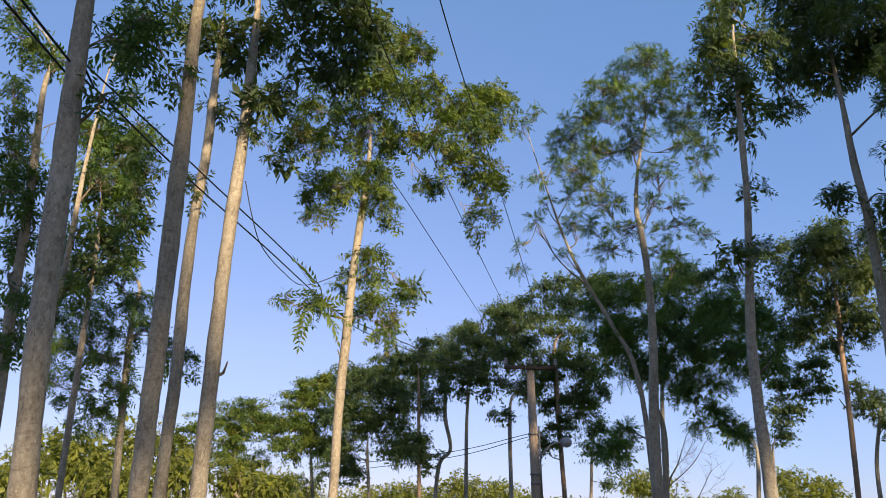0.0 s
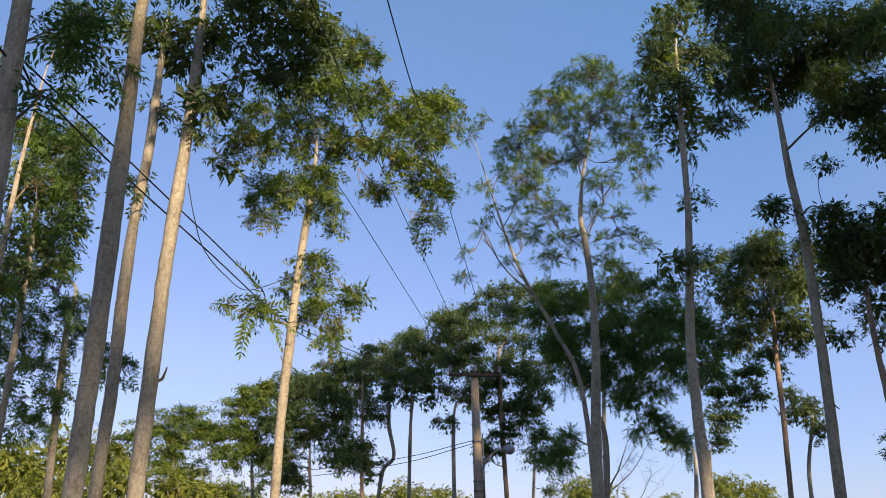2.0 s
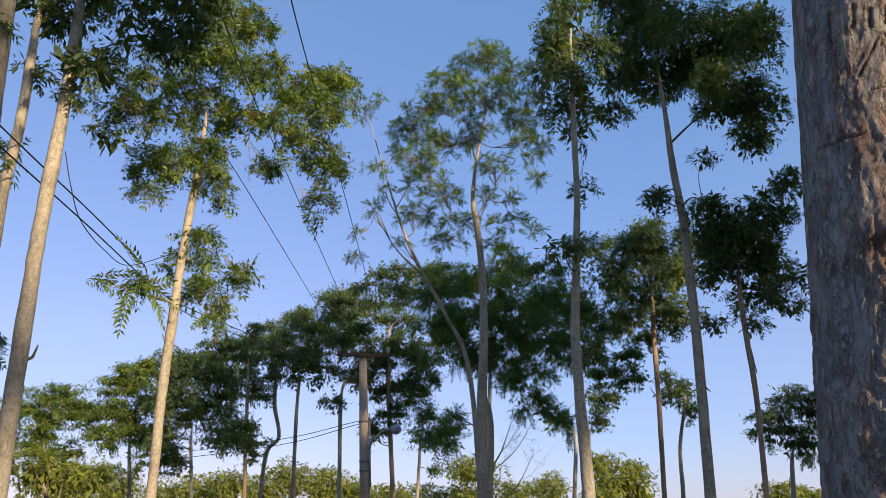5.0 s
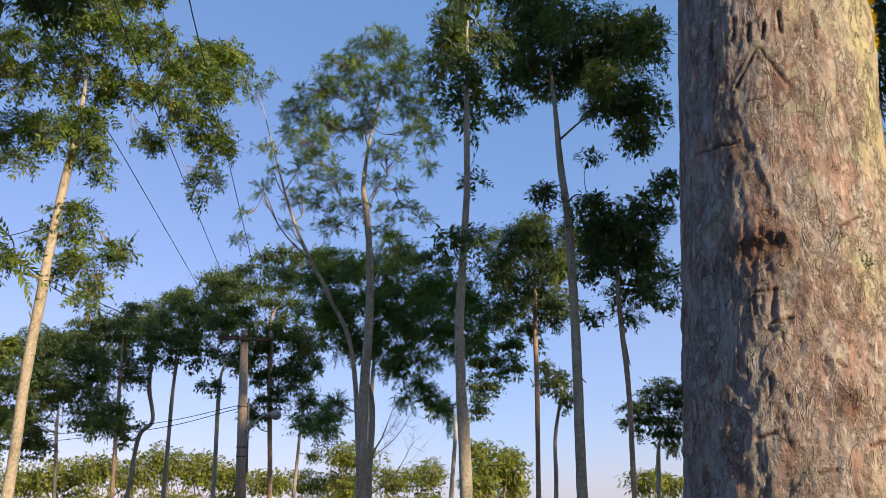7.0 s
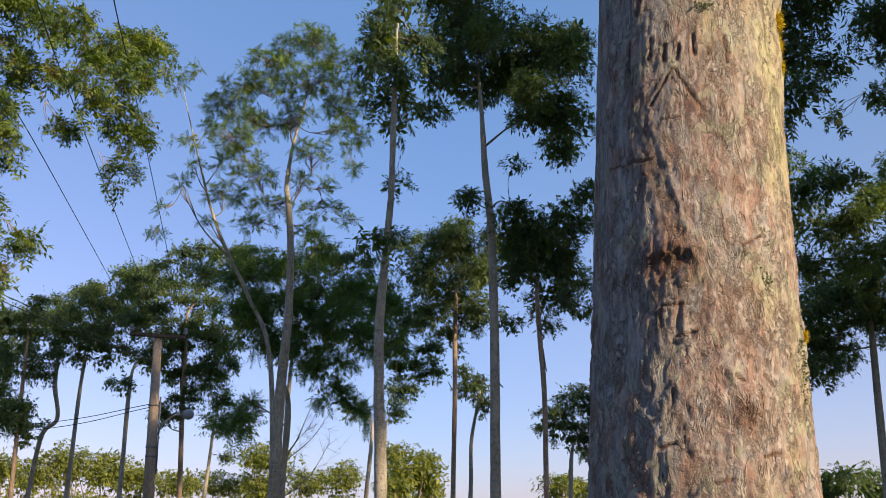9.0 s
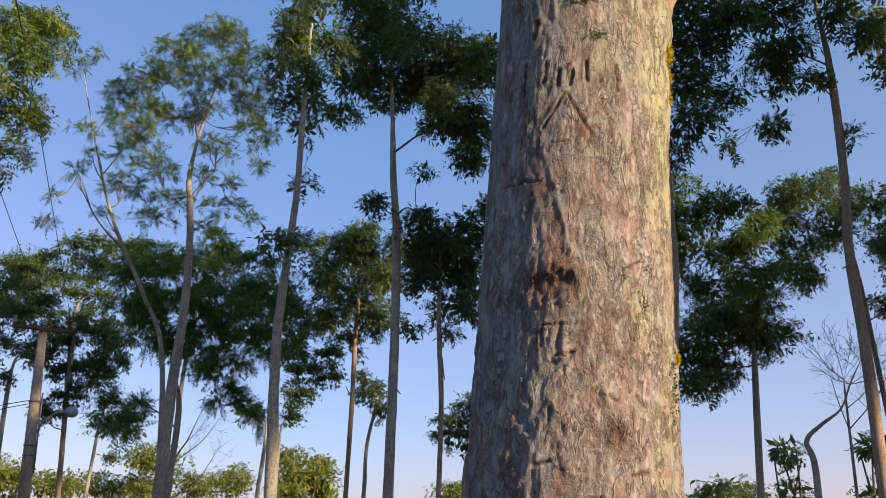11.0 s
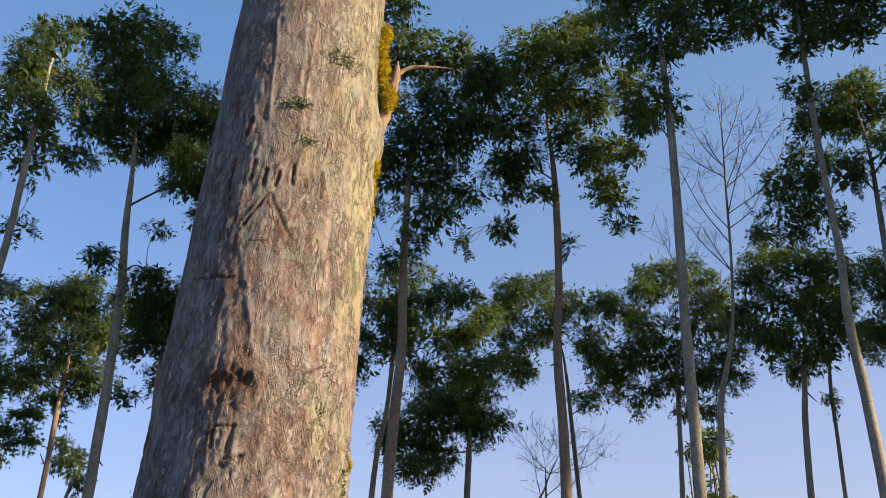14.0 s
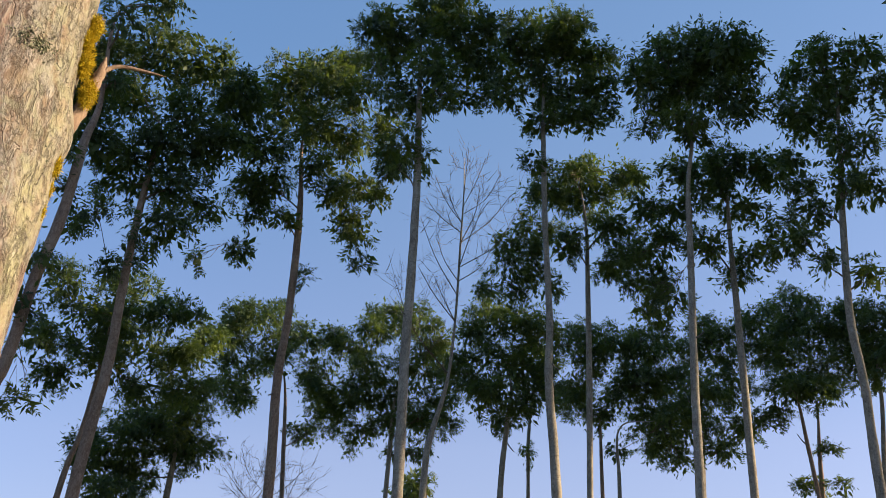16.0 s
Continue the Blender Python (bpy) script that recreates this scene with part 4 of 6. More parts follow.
tree("open", ((15.84, 3.07, -0.05, 0.08), (15.88, 2.89, 4.16, 0.06), (15.89, 2.79, 6.18, 0.06), (15.91, 2.7, 8.42, 0.05), (15.92, 2.67, 9.58, 0.04)),
     ((16.42, 2.41, 10.96, 0.87, 0.44), (16.27, 3.15, 10.58, 0.56, 0.44), (15.56, 1.58, 10.34, 0.46, 0.41), (15.84, 3.84, 9.59, 0.6, 0.46), (15.39, 4.16, 8.65, 0.52, 0.35), (15.45, 3.04, 9.03, 0.52, 0.4), (15.62, 2.13, 9.35, 0.63, 0.4), (16.31, 2.17, 8.77, 0.59, 0.41), (16.2, 3.72, 8.54, 0.54, 0.36), (15.57, 4.28, 8.11, 0.52, 0.25), (16.00, 3.59, 10.59, 0.56, 0.41), (16.77, 2.75, 10.56, 0.71, 0.42), (15.44, 2.72, 10.55, 0.54, 0.34), (15.86, 3.91, 9.08, 0.54, 0.34), (14.90, 4.43, 7.88, 0.43, 0.18), (15.47, 4.36, 9.24, 0.42, 0.29)), 26)
tree("dense", ((12.92, 0.97, -0.05, 0.09), (12.93, 0.75, 3.63, 0.07), (12.94, 0.66, 5.19, 0.06), (12.95, 0.5, 7.31, 0.05), (12.95, 0.41, 8.54, 0.04), (12.96, 0.21, 9.72, 0.03)),
     ((12.89, -0.08, 11.15, 0.7, 0.42), (12.95, 0.6, 11.25, 0.49, 0.43), (13.16, -0.71, 10.94, 0.48, 0.42), (13.11, 0.39, 10.57, 0.5, 0.4), (12.69, -0.34, 10, 0.52, 0.38), (12.76, 0.7, 9.93, 0.39, 0.34), (13.18, -0.68, 10.01, 0.39, 0.39), (12.96, 0.2, 9.49, 0.38, 0.24), (13.04, -0.94, 11.22, 0.3, 0.25), (12.49, 0.90, 10.50, 0.44, 0.39), (13.40, -0.01, 10.92, 0.65, 0.44), (12.40, -0.54, 10.78, 0.51, 0.31), (12.86, 1.01, 9.83, 0.31, 0.20), (12.39, 0.33, 9.45, 0.44, 0.21)), 27, (((12.94, 0.6, 5.9), (12.85, 0.44, 5.96)),))
tree("open", ((15.16, 0.22, -0.05, 0.08), (15.16, 0.06, 3.94, 0.07), (15.16, -0.05, 6.55, 0.06), (15.16, -0.11, 8.19, 0.05), (15.16, -0.18, 9.36, 0.04)),
     ((15.42, 0.03, 10.16, 0.61, 0.42), (15.27, -0.79, 9.93, 0.6, 0.41), (15.36, 0.67, 10.25, 0.51, 0.39), (15.18, 0.74, 9.28, 0.49, 0.38), (14.86, 1.16, 8.36, 0.53, 0.42), (14.83, 1.1, 7.32, 0.46, 0.39), (15.61, -0.38, 9.31, 0.6, 0.38), (14.71, 0.29, 8.28, 0.46, 0.36), (15.33, -0.55, 8.2, 0.52, 0.36), (15.51, 0.01, 7.78, 0.42, 0.26), (14.85, 1.35, 9.22, 0.43, 0.33), (15.12, -0.30, 10.06, 0.58, 0.38), (15.66, -1.09, 9.96, 0.47, 0.33), (15.47, 1.72, 8.47, 0.54, 0.43), (15.05, 1.39, 7.78, 0.52, 0.41), (15.68, 1.41, 7.33, 0.47, 0.27), (15.14, 0.18, 9.54, 0.57, 0.32), (14.85, -0.99, 8.48, 0.36, 0.31)), 28)
tree("open", ((13.59, -1.52, -0.05, 0.08), (13.58, -1.62, 3.63, 0.07), (13.57, -1.69, 5.16, 0.06), (13.58, -1.68, 6.22, 0.06), (13.56, -1.84, 7.73, 0.05), (13.53, -2.05, 9.36, 0.04), (13.51, -2.17, 10.35, 0.03)),
     ((13.24, -1.95, 10.69, 0.58, 0.39), (13.36, -2.67, 10.71, 0.48, 0.38), (13.48, -1.49, 10.62, 0.34, 0.44), (13.48, -2.22, 10.09, 0.57, 0.38), (13.35, -2.79, 9.98, 0.37, 0.42), (13.87, -1.64, 9.78, 0.44, 0.44), (13.27, -2.1, 8.98, 0.5, 0.41), (13.9, -1.39, 8.71, 0.38, 0.33), (13.32, -1.2, 7.52, 0.4, 0.31), (13.77, -2.36, 8.37, 0.41, 0.41), (13.49, -1.46, 7.07, 0.35, 0.27), (13.67, -2.1, 6.96, 0.35, 0.35), (13.12, -1.36, 9.71, 0.44, 0.34), (14.02, -1.93, 10.40, 0.55, 0.37), (13.19, -1.22, 8.79, 0.38, 0.28), (13.80, -1.39, 8.13, 0.44, 0.29), (14.09, -0.89, 7.71, 0.39, 0.23), (13.21, -1.97, 8.24, 0.43, 0.36)), 29)
tree("dense", ((21.13, -1.43, -0.05, 0.07), (21.14, -1.21, 4.69, 0.05), (21.14, -1.15, 5.82, 0.05), (21.14, -1.11, 6.74, 0.05)),
     ((20.86, -0.98, 7.08, 0.72, 0.39), (21.13, -0.4, 6.52, 0.6, 0.27), (21.22, -1.6, 7.12, 0.6, 0.4)), 30, (((21.14, -1.15, 5.82), (21.05, -0.97, 6.07)),))
tree("dense", ((24.15, -1.15, -0.05, 0.07), (24.13, -1.45, 5.12, 0.06), (24.11, -1.69, 7.43, 0.05)),
     ((24.16, -1.77, 6.39, 0.41, 0.21), (24.25, -1.28, 5.42, 0.51, 0.29), (23.97, -1.92, 5.35, 0.36, 0.26)), 31)
tree("open", ((19.23, 5.92, -0.05, 0.08), (19.31, 5.65, 4.67, 0.07), (19.37, 5.46, 6.38, 0.06), (19.4, 5.35, 7.21, 0.05)),
     ((19.27, 5.52, 7.9, 0.97, 0.63), (19.21, 6.23, 8.69, 0.71, 0.5), (19.06, 5.3, 8.83, 0.7, 0.49), (19.84, 4.64, 8.73, 0.71, 0.57), (19.12, 6.06, 7.05, 0.62, 0.48), (19.38, 4.71, 7.15, 0.61, 0.54), (19.25, 5.11, 6.6, 0.6, 0.38), (19.70, 5.93, 9.44, 0.77, 0.35), (18.84, 4.80, 8.70, 0.66, 0.33), (18.51, 5.44, 6.98, 0.74, 0.51), (19.84, 4.96, 7.87, 0.79, 0.54), (18.93, 6.43, 7.74, 0.67, 0.53), (20.15, 5.65, 6.71, 0.62, 0.32)), 32, (((19.35, 5.5, 5.97), (19.31, 5.29, 5.69)),))
tree("open", ((20.08, 9.21, -0.05, 0.08), (20.2, 8.95, 4.93, 0.06), (20.23, 8.89, 6.21, 0.06), (20.27, 8.81, 7.57, 0.05)),
     ((20.56, 8.68, 9.74, 0.87, 0.55), (19.38, 9.15, 9.06, 0.6, 0.53), (20.31, 7.73, 9.05, 0.61, 0.54), (19.68, 9.39, 8.07, 0.75, 0.68), (20.17, 8.14, 8.1, 0.9, 0.75), (20.58, 8.92, 7.04, 0.91, 0.68), (20.85, 7.74, 7.33, 0.6, 0.68), (20.08, 10.53, 7.04, 0.61, 0.58), (19.58, 10.83, 7.7, 0.61, 0.45), (20.88, 9.36, 10.10, 0.82, 0.43), (20.12, 10.17, 8.92, 0.71, 0.52), (21.25, 7.74, 8.54, 0.76, 0.60), (20.38, 9.36, 7.64, 0.86, 0.59), (20.09, 10.23, 7.64, 0.70, 0.59), (20.18, 8.10, 6.89, 0.87, 0.57), (20.63, 9.92, 6.66, 0.60, 0.41), (20.88, 8.68, 6.19, 0.74, 0.34)), 33)
tree("open", ((23.3, 6.24, -0.05, 0.07), (23.35, 6.06, 5.29, 0.05), (23.37, 6, 7, 0.05)),
     ((23.27, 6, 6.5, 0.32, 0.22), (23.54, 4.94, 8.11, 0.73, 0.57), (23.31, 5.51, 9.11, 0.74, 0.58)), 34)
tree("open", ((21.8, 3.85, -0.05, 0.07), (21.82, 3.73, 4.97, 0.05), (21.83, 3.68, 6.82, 0.05)),
     ((21.66, 3.25, 8.87, 0.83, 0.57), (21.89, 3.93, 8.37, 0.61, 0.61), (22.21, 2.62, 8.5, 0.76, 0.68), (21.74, 3.06, 7.49, 0.73, 0.51), (21.92, 1.93, 7.6, 0.73, 0.65), (22.42, 3.84, 9.01, 0.80, 0.53), (20.88, 4.14, 8.87, 0.72, 0.45), (21.56, 2.34, 8.90, 0.73, 0.46), (21.66, 2.60, 7.73, 0.83, 0.58), (22.40, 4.38, 7.77, 0.71, 0.52), (21.92, 3.71, 7.07, 0.73, 0.40)), 35)
tree("open", ((20.86, 3.45, -0.05, 0.06), (20.9, 3.16, 4.82, 0.05), (20.92, 3.06, 6.43, 0.04)),
     ((21.26, 3.24, 5.96, 0.35, 0.31), (21.6, 2.14, 6.38, 0.63, 0.49), (20.59, 1.61, 6.53, 0.6, 0.54), (20.62, 0.91, 7.03, 0.67, 0.6), (21.4, 1.65, 5.63, 0.54, 0.3), (21.14, 0.71, 5.79, 0.53, 0.33)), 36)
tree("open", ((23.1, 1.69, -0.05, 0.07), (23.11, 1.39, 4.94, 0.06), (23.12, 1.24, 6.5, 0.05)),
     ((23.12, 0.46, 8.89, 0.92, 0.69), (23.24, -0.36, 9.65, 0.77, 0.61), (23.29, 0.85, 9.47, 0.7, 0.62), (22.92, 0.46, 7.59, 0.74, 0.59), (23.41, 0.44, 6.81, 0.74, 0.45), (23.42, 1.66, 9.11, 0.82, 0.49), (23.13, 1.44, 8.04, 0.93, 0.61), (23.06, 1.42, 6.80, 0.92, 0.52), (22.93, 2.54, 7.14, 0.76, 0.52), (23.11, 2.34, 6.27, 0.66, 0.35)), 37)
tree("open", ((24.05, -2.56, -0.05, 0.07), (24.01, -2.85, 4.78, 0.06), (23.96, -3.23, 7.57, 0.05)),
     ((24.86, -1.48, 10.43, 0.98, 0.73), (23.93, -2.37, 9.66, 0.92, 0.69), (23.9, -3.32, 9.55, 0.9, 0.75), (23.78, -1.21, 8.61, 0.91, 0.61), (24.18, -2.6, 8.45, 1.06, 0.6), (23.46, -3.46, 8.31, 0.87, 0.65), (24.22, -0.55, 9.13, 0.71, 0.63), (24.75, -2.08, 9.48, 1.18, 0.73), (24.77, -1.08, 9.76, 0.96, 0.66), (24.92, -1.60, 8.27, 1.00, 0.52), (24.51, -3.26, 8.96, 1.00, 0.65)), 38)
tree("open", ((20.01, 11.5, -0.05, 0.07), (19.86, 11.75, 4.84, 0.06), (19.77, 11.89, 7.68, 0.05)),
     ((19.85, 12.67, 10.11, 0.9, 0.52), (18.95, 13.15, 9.51, 0.63, 0.51), (20.31, 11.75, 9.47, 0.81, 0.52), (20.03, 10.68, 9.27, 0.63, 0.44), (19.48, 13.17, 8.52, 0.79, 0.6), (19.22, 11.92, 8.49, 0.69, 0.49), (19.88, 11.04, 8.28, 0.7, 0.44), (19.3, 13.09, 7.5, 0.54, 0.43), (18.44, 12.46, 9.59, 0.79, 0.44), (18.48, 13.13, 9.02, 0.72, 0.45), (19.35, 11.90, 9.18, 0.80, 0.45), (18.51, 12.59, 7.57, 0.75, 0.44), (21.03, 11.42, 7.65, 0.63, 0.55), (20.65, 11.67, 6.77, 0.65, 0.36)), 39)
tree("far", ((-8.65, 38.65, -0.05, 0.12), (-8.79, 38.61, 2.38, 0.1), (-9.13, 38.53, 4.79, 0.09)),
     ((-9.33, 38.22, 6.24, 1.9, 0.71), (-10.61, 37.63, 5.52, 1.24, 0.75), (-8.02, 38.22, 5.77, 1.14, 0.76), (-9.58, 38.82, 4.8, 1.53, 0.76), (-8.83, 38.49, 6.65, 1.60, 0.64), (-7.56, 38.10, 5.88, 1.10, 0.73), (-9.06, 38.35, 5.35, 1.33, 0.74), (-8.64, 38.11, 4.20, 1.53, 0.74), (-7.78, 38.62, 3.34, 1.27, 0.69)), 40)
tree("far", ((-4.98, 35.96, -0.05, 0.1), (-5.15, 35.93, 2.82, 0.08), (-5.34, 35.91, 4.63, 0.07)),
     ((-5.57, 35.55, 6.91, 0.95, 0.76), (-4.78, 35.69, 7.43, 0.96, 0.6), (-5.93, 36.11, 5.8, 1.08, 0.6), (-4.53, 36.2, 6.32, 0.96, 0.72), (-5.11, 35.85, 4.86, 1.3, 0.71), (-5.97, 35.73, 6.56, 1.42, 0.69), (-5.34, 36.81, 7.32, 1.47, 0.71), (-5.84, 35.71, 5.46, 1.61, 0.73), (-4.18, 35.27, 6.10, 1.32, 0.79), (-6.33, 35.50, 4.67, 1.17, 0.58), (-4.75, 35.93, 4.73, 1.42, 0.68), (-6.33, 35.41, 3.09, 1.33, 0.63)), 41)
tree("far", ((-2.42, 32.91, -0.05, 0.08), (-2.59, 32.9, 2.75, 0.06), (-2.72, 32.89, 4.2, 0.06)),
     ((-3.03, 32.52, 6.71, 1.2, 0.76), (-1.76, 33.36, 6.65, 1.12, 0.78), (-3.57, 33.12, 3.57, 0.86, 0.75), (-2.79, 33.07, 5.28, 1.31, 0.66), (-3.99, 32.79, 3.96, 0.96, 0.64), (-3.17, 32.12, 7.14, 1.21, 0.57), (-2.48, 33.79, 7.24, 1.27, 0.76), (-3.22, 32.08, 5.70, 1.31, 0.72), (-1.94, 33.36, 5.90, 1.31, 0.63), (-3.57, 32.89, 4.47, 1.16, 0.74), (-1.84, 33.55, 4.56, 1.25, 0.59), (-0.79, 33.31, 4.34, 0.94, 0.49)), 42)
tree("far", ((-0.56, 30.8, -0.05, 0.09), (-0.66, 30.79, 2.71, 0.07), (-0.78, 30.79, 6.27, 0.06)),
     ((-0.84, 30.81, 7.53, 1.15, 0.8), (-1.89, 31.14, 7.36, 0.95, 0.74), (-0.58, 30.81, 5.87, 0.93, 0.62), (-0.94, 30.44, 4.62, 0.9, 0.56), (0.02, 30.44, 6.44, 0.72, 0.61), (-1.34, 30.85, 4.06, 0.91, 0.44), (-0.53, 30.99, 3.89, 0.61, 0.51)), 43)
tree("far", ((-0.27, 33, -0.05, 0.1), (-0.11, 33, 2.7, 0.08), (0.04, 33, 4.05, 0.08), (0.44, 33, 4.59, 0.07), (0.22, 33, 5.76, 0.08), (0.2, 33, 6.86, 0.07)),
     ((0.22, 33.06, 8.22, 1.24, 0.68), (0.89, 33.11, 9.16, 0.8, 0.5), (1.34, 32.87, 7.75, 1, 0.67)), 44)
tree("far", ((0.99, 31.88, -0.05, 0.09), (1.01, 31.88, 2.78, 0.07), (1.03, 31.88, 6.27, 0.06)),
     ((1.51, 31.8, 8.65, 1.2, 0.87), (2.16, 31.71, 9.54, 0.99, 0.61), (1.09, 31.82, 6.9, 0.64, 0.6), (1.94, 31.73, 6.9, 0.86, 0.64), (1.19, 31.09, 8.27, 1.24, 0.71), (0.54, 31.04, 7.18, 1.02, 0.55), (2.04, 31.08, 7.77, 1.02, 0.60)), 45)
tree("far", ((2.5, 29.59, -0.05, 0.09), (2.48, 29.6, 2.72, 0.07), (2.46, 29.6, 5.76, 0.07)),
     ((2.65, 29.79, 9.07, 1.24, 0.78), (3.63, 29.25, 9.79, 0.92, 0.51), (2.4, 29.42, 7.73, 1.21, 0.7), (3.01, 29.68, 6.38, 0.9, 0.6), (2.2, 29.55, 5.36, 0.59, 0.35)), 46)
tree("far", ((4.85, 32.64, -0.05, 0.11), (4.74, 32.66, 2.69, 0.09), (4.6, 32.68, 5.38, 0.09), (4.53, 32.69, 8.01, 0.08)),
     ((5.08, 32.46, 7.97, 0.99, 0.77), (4.05, 33.18, 7.41, 1.23, 0.78), (5.32, 32.93, 6.51, 1.1, 0.77), (4.78, 32.4, 5.35, 0.97, 0.6), (3.91, 32.46, 4.71, 0.75, 0.6), (5.92, 32.46, 6.89, 0.76, 0.61)), 47)
tree("far", ((5.33, 31.45, -0.05, 0.08), (5.5, 31.42, 2.85, 0.06), (5.6, 31.4, 4.44, 0.05)),
     ((5.65, 31.43, 4.44, 0.83, 0.52), (6.62, 31.13, 4.64, 0.72, 0.51), (5.88, 31.4, 5.26, 0.73, 0.52), (6.01, 31.42, 3.35, 0.41, 0.2)), 48)
tree("far", ((7.2, 27.68, -0.05, 0.1), (7.23, 27.67, 2.57, 0.08), (7.27, 27.66, 5.4, 0.07)),
     ((5.56, 28.69, 9.67, 1.2, 0.7), (6.64, 27.29, 9.5, 1.15, 0.67), (8.12, 27.72, 9.86, 1.17, 0.68), (5.77, 27.11, 8.07, 1.12, 0.65), (8.23, 26.49, 8.35, 1.01, 0.73), (4.15, 27.4, 8.89, 0.95, 0.67), (7.4, 26.83, 8.42, 0.93, 0.74), (4.59, 28.8, 10.1, 1.01, 0.4)), 49)
tree("far", ((9.33, 25.93, -0.05, 0.09), (9.45, 25.89, 2.02, 0.07), (9.57, 25.84, 4.1, 0.06)),
     ((9.62, 25.68, 8.52, 1.04, 0.66), (8.58, 26.18, 8.2, 0.95, 0.76), (10.31, 25.5, 7.74, 0.93, 0.65), (9.5, 25.53, 7.15, 0.92, 0.65), (8.05, 25.84, 6.78, 0.73, 0.55), (8.88, 25.72, 9.47, 0.85, 0.47), (10.25, 26, 6.7, 0.66, 0.56), (8.93, 25.89, 4.45, 0.51, 0.4), (10.34, 25.45, 5.14, 0.63, 0.63), (11.00, 24.51, 8.55, 0.97, 0.71), (10.69, 25.27, 7.55, 0.90, 0.62), (12.08, 25.63, 7.33, 0.82, 0.54)), 50)
tree("far", ((5.02, 33.8, -0.05, 0.1), (4.93, 33.81, 2.12, 0.08), (4.64, 33.85, 7.53, 0.08), (4.67, 33.85, 8.92, 0.07)),
     ((3.57, 33.54, 9.69, 1.35, 0.9), (5.26, 34.21, 9.51, 1.4, 0.93), (3.32, 34.38, 8.46, 1.14, 0.8), (4.8, 33.61, 7.96, 1.35, 0.9), (6.18, 33.62, 7.59, 1.02, 0.91), (4.24, 33.71, 6.59, 1.11, 0.78), (5.83, 33.8, 6.23, 1.01, 0.68), (2.78, 34.23, 9.55, 0.91, 0.68), (6.81, 33.63, 8.8, 0.81, 0.69)), 51)
tree("far", ((1.25, 37.45, -0.05, 0.1), (1.23, 37.45, 2.17, 0.08), (1.19, 37.45, 6.03, 0.07)),
     ((0.09, 38.35, 9.51, 1.47, 0.86), (-1.19, 38.44, 8.69, 1.21, 0.85), (1.5, 36.45, 8.26, 1.18, 0.71), (-2.13, 37.14, 7.68, 1.15, 0.69), (-3.53, 36.29, 6.13, 1.31, 0.98), (-1.66, 37.16, 5.43, 1.13, 0.79), (-3.45, 37.98, 7.75, 1.16, 0.93), (-0.72, 37.78, 8.99, 1.50, 0.85), (-1.31, 36.83, 7.44, 1.25, 0.70)), 52)
tree("far", ((10.69, 27.77, -0.05, 0.07), (10.73, 27.75, 2.05, 0.06), (10.78, 27.74, 4.1, 0.05)),
     ((12.24, 27.28, 7.01, 0.8, 0.6), (11.43, 27.53, 6.03, 0.99, 0.79), (12.17, 26.79, 6.13, 0.58, 0.58), (11.08, 27.89, 4.7, 0.59, 0.49), (13.03, 26.85, 11.56, 1.14, 0.52), (11.4, 27.31, 10.73, 1.03, 0.51)), 53)
bare_tree(((14.45, 5.88, -0.05, 0.09), (14.54, 5.65, 4.07, 0.07), (14.58, 5.56, 4.98, 0.07), (14.69, 5.28, 6.06, 0.05), (14.74, 5.14, 7.31, 0.04), (14.77, 5.05, 9.02, 0.04), (14.79, 4.99, 10.21, 0.03), (14.79, 4.99, 11.04, 0.02)),
     ((14.94, 5.9, 10.31), (13.79, 5.54, 9.21), (14.11, 5.38, 10.32), (15.14, 5.4, 11.39), (14.14, 4.66, 10.84), (14.38, 4.37, 10.68), (15.03, 4.27, 10.61), (15.41, 4.14, 10.31), (15.26, 3.98, 9.8), (14.2, 4.44, 9.93), (14.33, 5.21, 10.14), (15.29, 4.55, 9.05), (14.38, 5.4, 8.96), (14.01, 5.66, 8.28), (13.56, 5.92, 7.78), (14.24, 5.38, 8.04), (15.31, 5.58, 10.17), (14.23, 4.39, 9.43)), 54)
bare_tree(((16.42, 11.50, -0.05, 0.09), (16.47, 11.45, 2.53, 0.08), (16.40, 11.54, 3.15, 0.07), (16.58, 11.28, 3.49, 0.06), (16.82, 10.92, 3.82, 0.04), (16.95, 10.72, 4.33, 0.04), (17.09, 10.50, 4.82, 0.02)),
     ((16.79, 11.51, 5.20), (16.43, 10.79, 5.41), (17.38, 10.98, 5.46), (16.99, 10.29, 5.56), (17.67, 10.31, 5.44), (17.13, 9.64, 5.06), (17.74, 9.79, 4.80), (16.40, 11.02, 4.65)), 55, 0.86)
bare_tree(((5.43, 21.32, -0.05, 0.04), (5.57, 21.28, 2.46, 0.04), (5.88, 21.2, 3.26, 0.03), (6.12, 21.13, 3.94, 0.02)),
     ((5.13, 21, 3.1), (6.49, 21.65, 4.01), (6.81, 21.53, 3.17), (5.97, 21.61, 2.89), (6.5, 20.81, 3.78), (6.61, 21.48, 4.41)), 56)
bare_tree(((18.54, 11.94, -0.05, 0.05), (18.57, 11.9, 4.05, 0.04), (18.58, 11.89, 4.74, 0.03)),
     ((18.89, 12.8, 5.73), (18.33, 11.88, 5.84), (18.77, 11.65, 5.74), (18.51, 10.98, 5.77), (18.64, 10.58, 5.33), (19.26, 11.46, 4.93), (17.83, 11.74, 4.78)), 57)
bush(((-16.73, 81.81, 3.71, 2.92, 1.95), (-12.11, 78.18, 4.07, 2.37, 1.65), (-18.75, 82.0, 5.13, 2.44, 1.97)), 58)
bush(((-4.72, 69.72, 3.78, 2.59, 1.29), (-7.29, 71.19, 3.4, 2.17, 1.3), (-2.56, 66.55, 4.08, 1.67, 1.24)), 59)
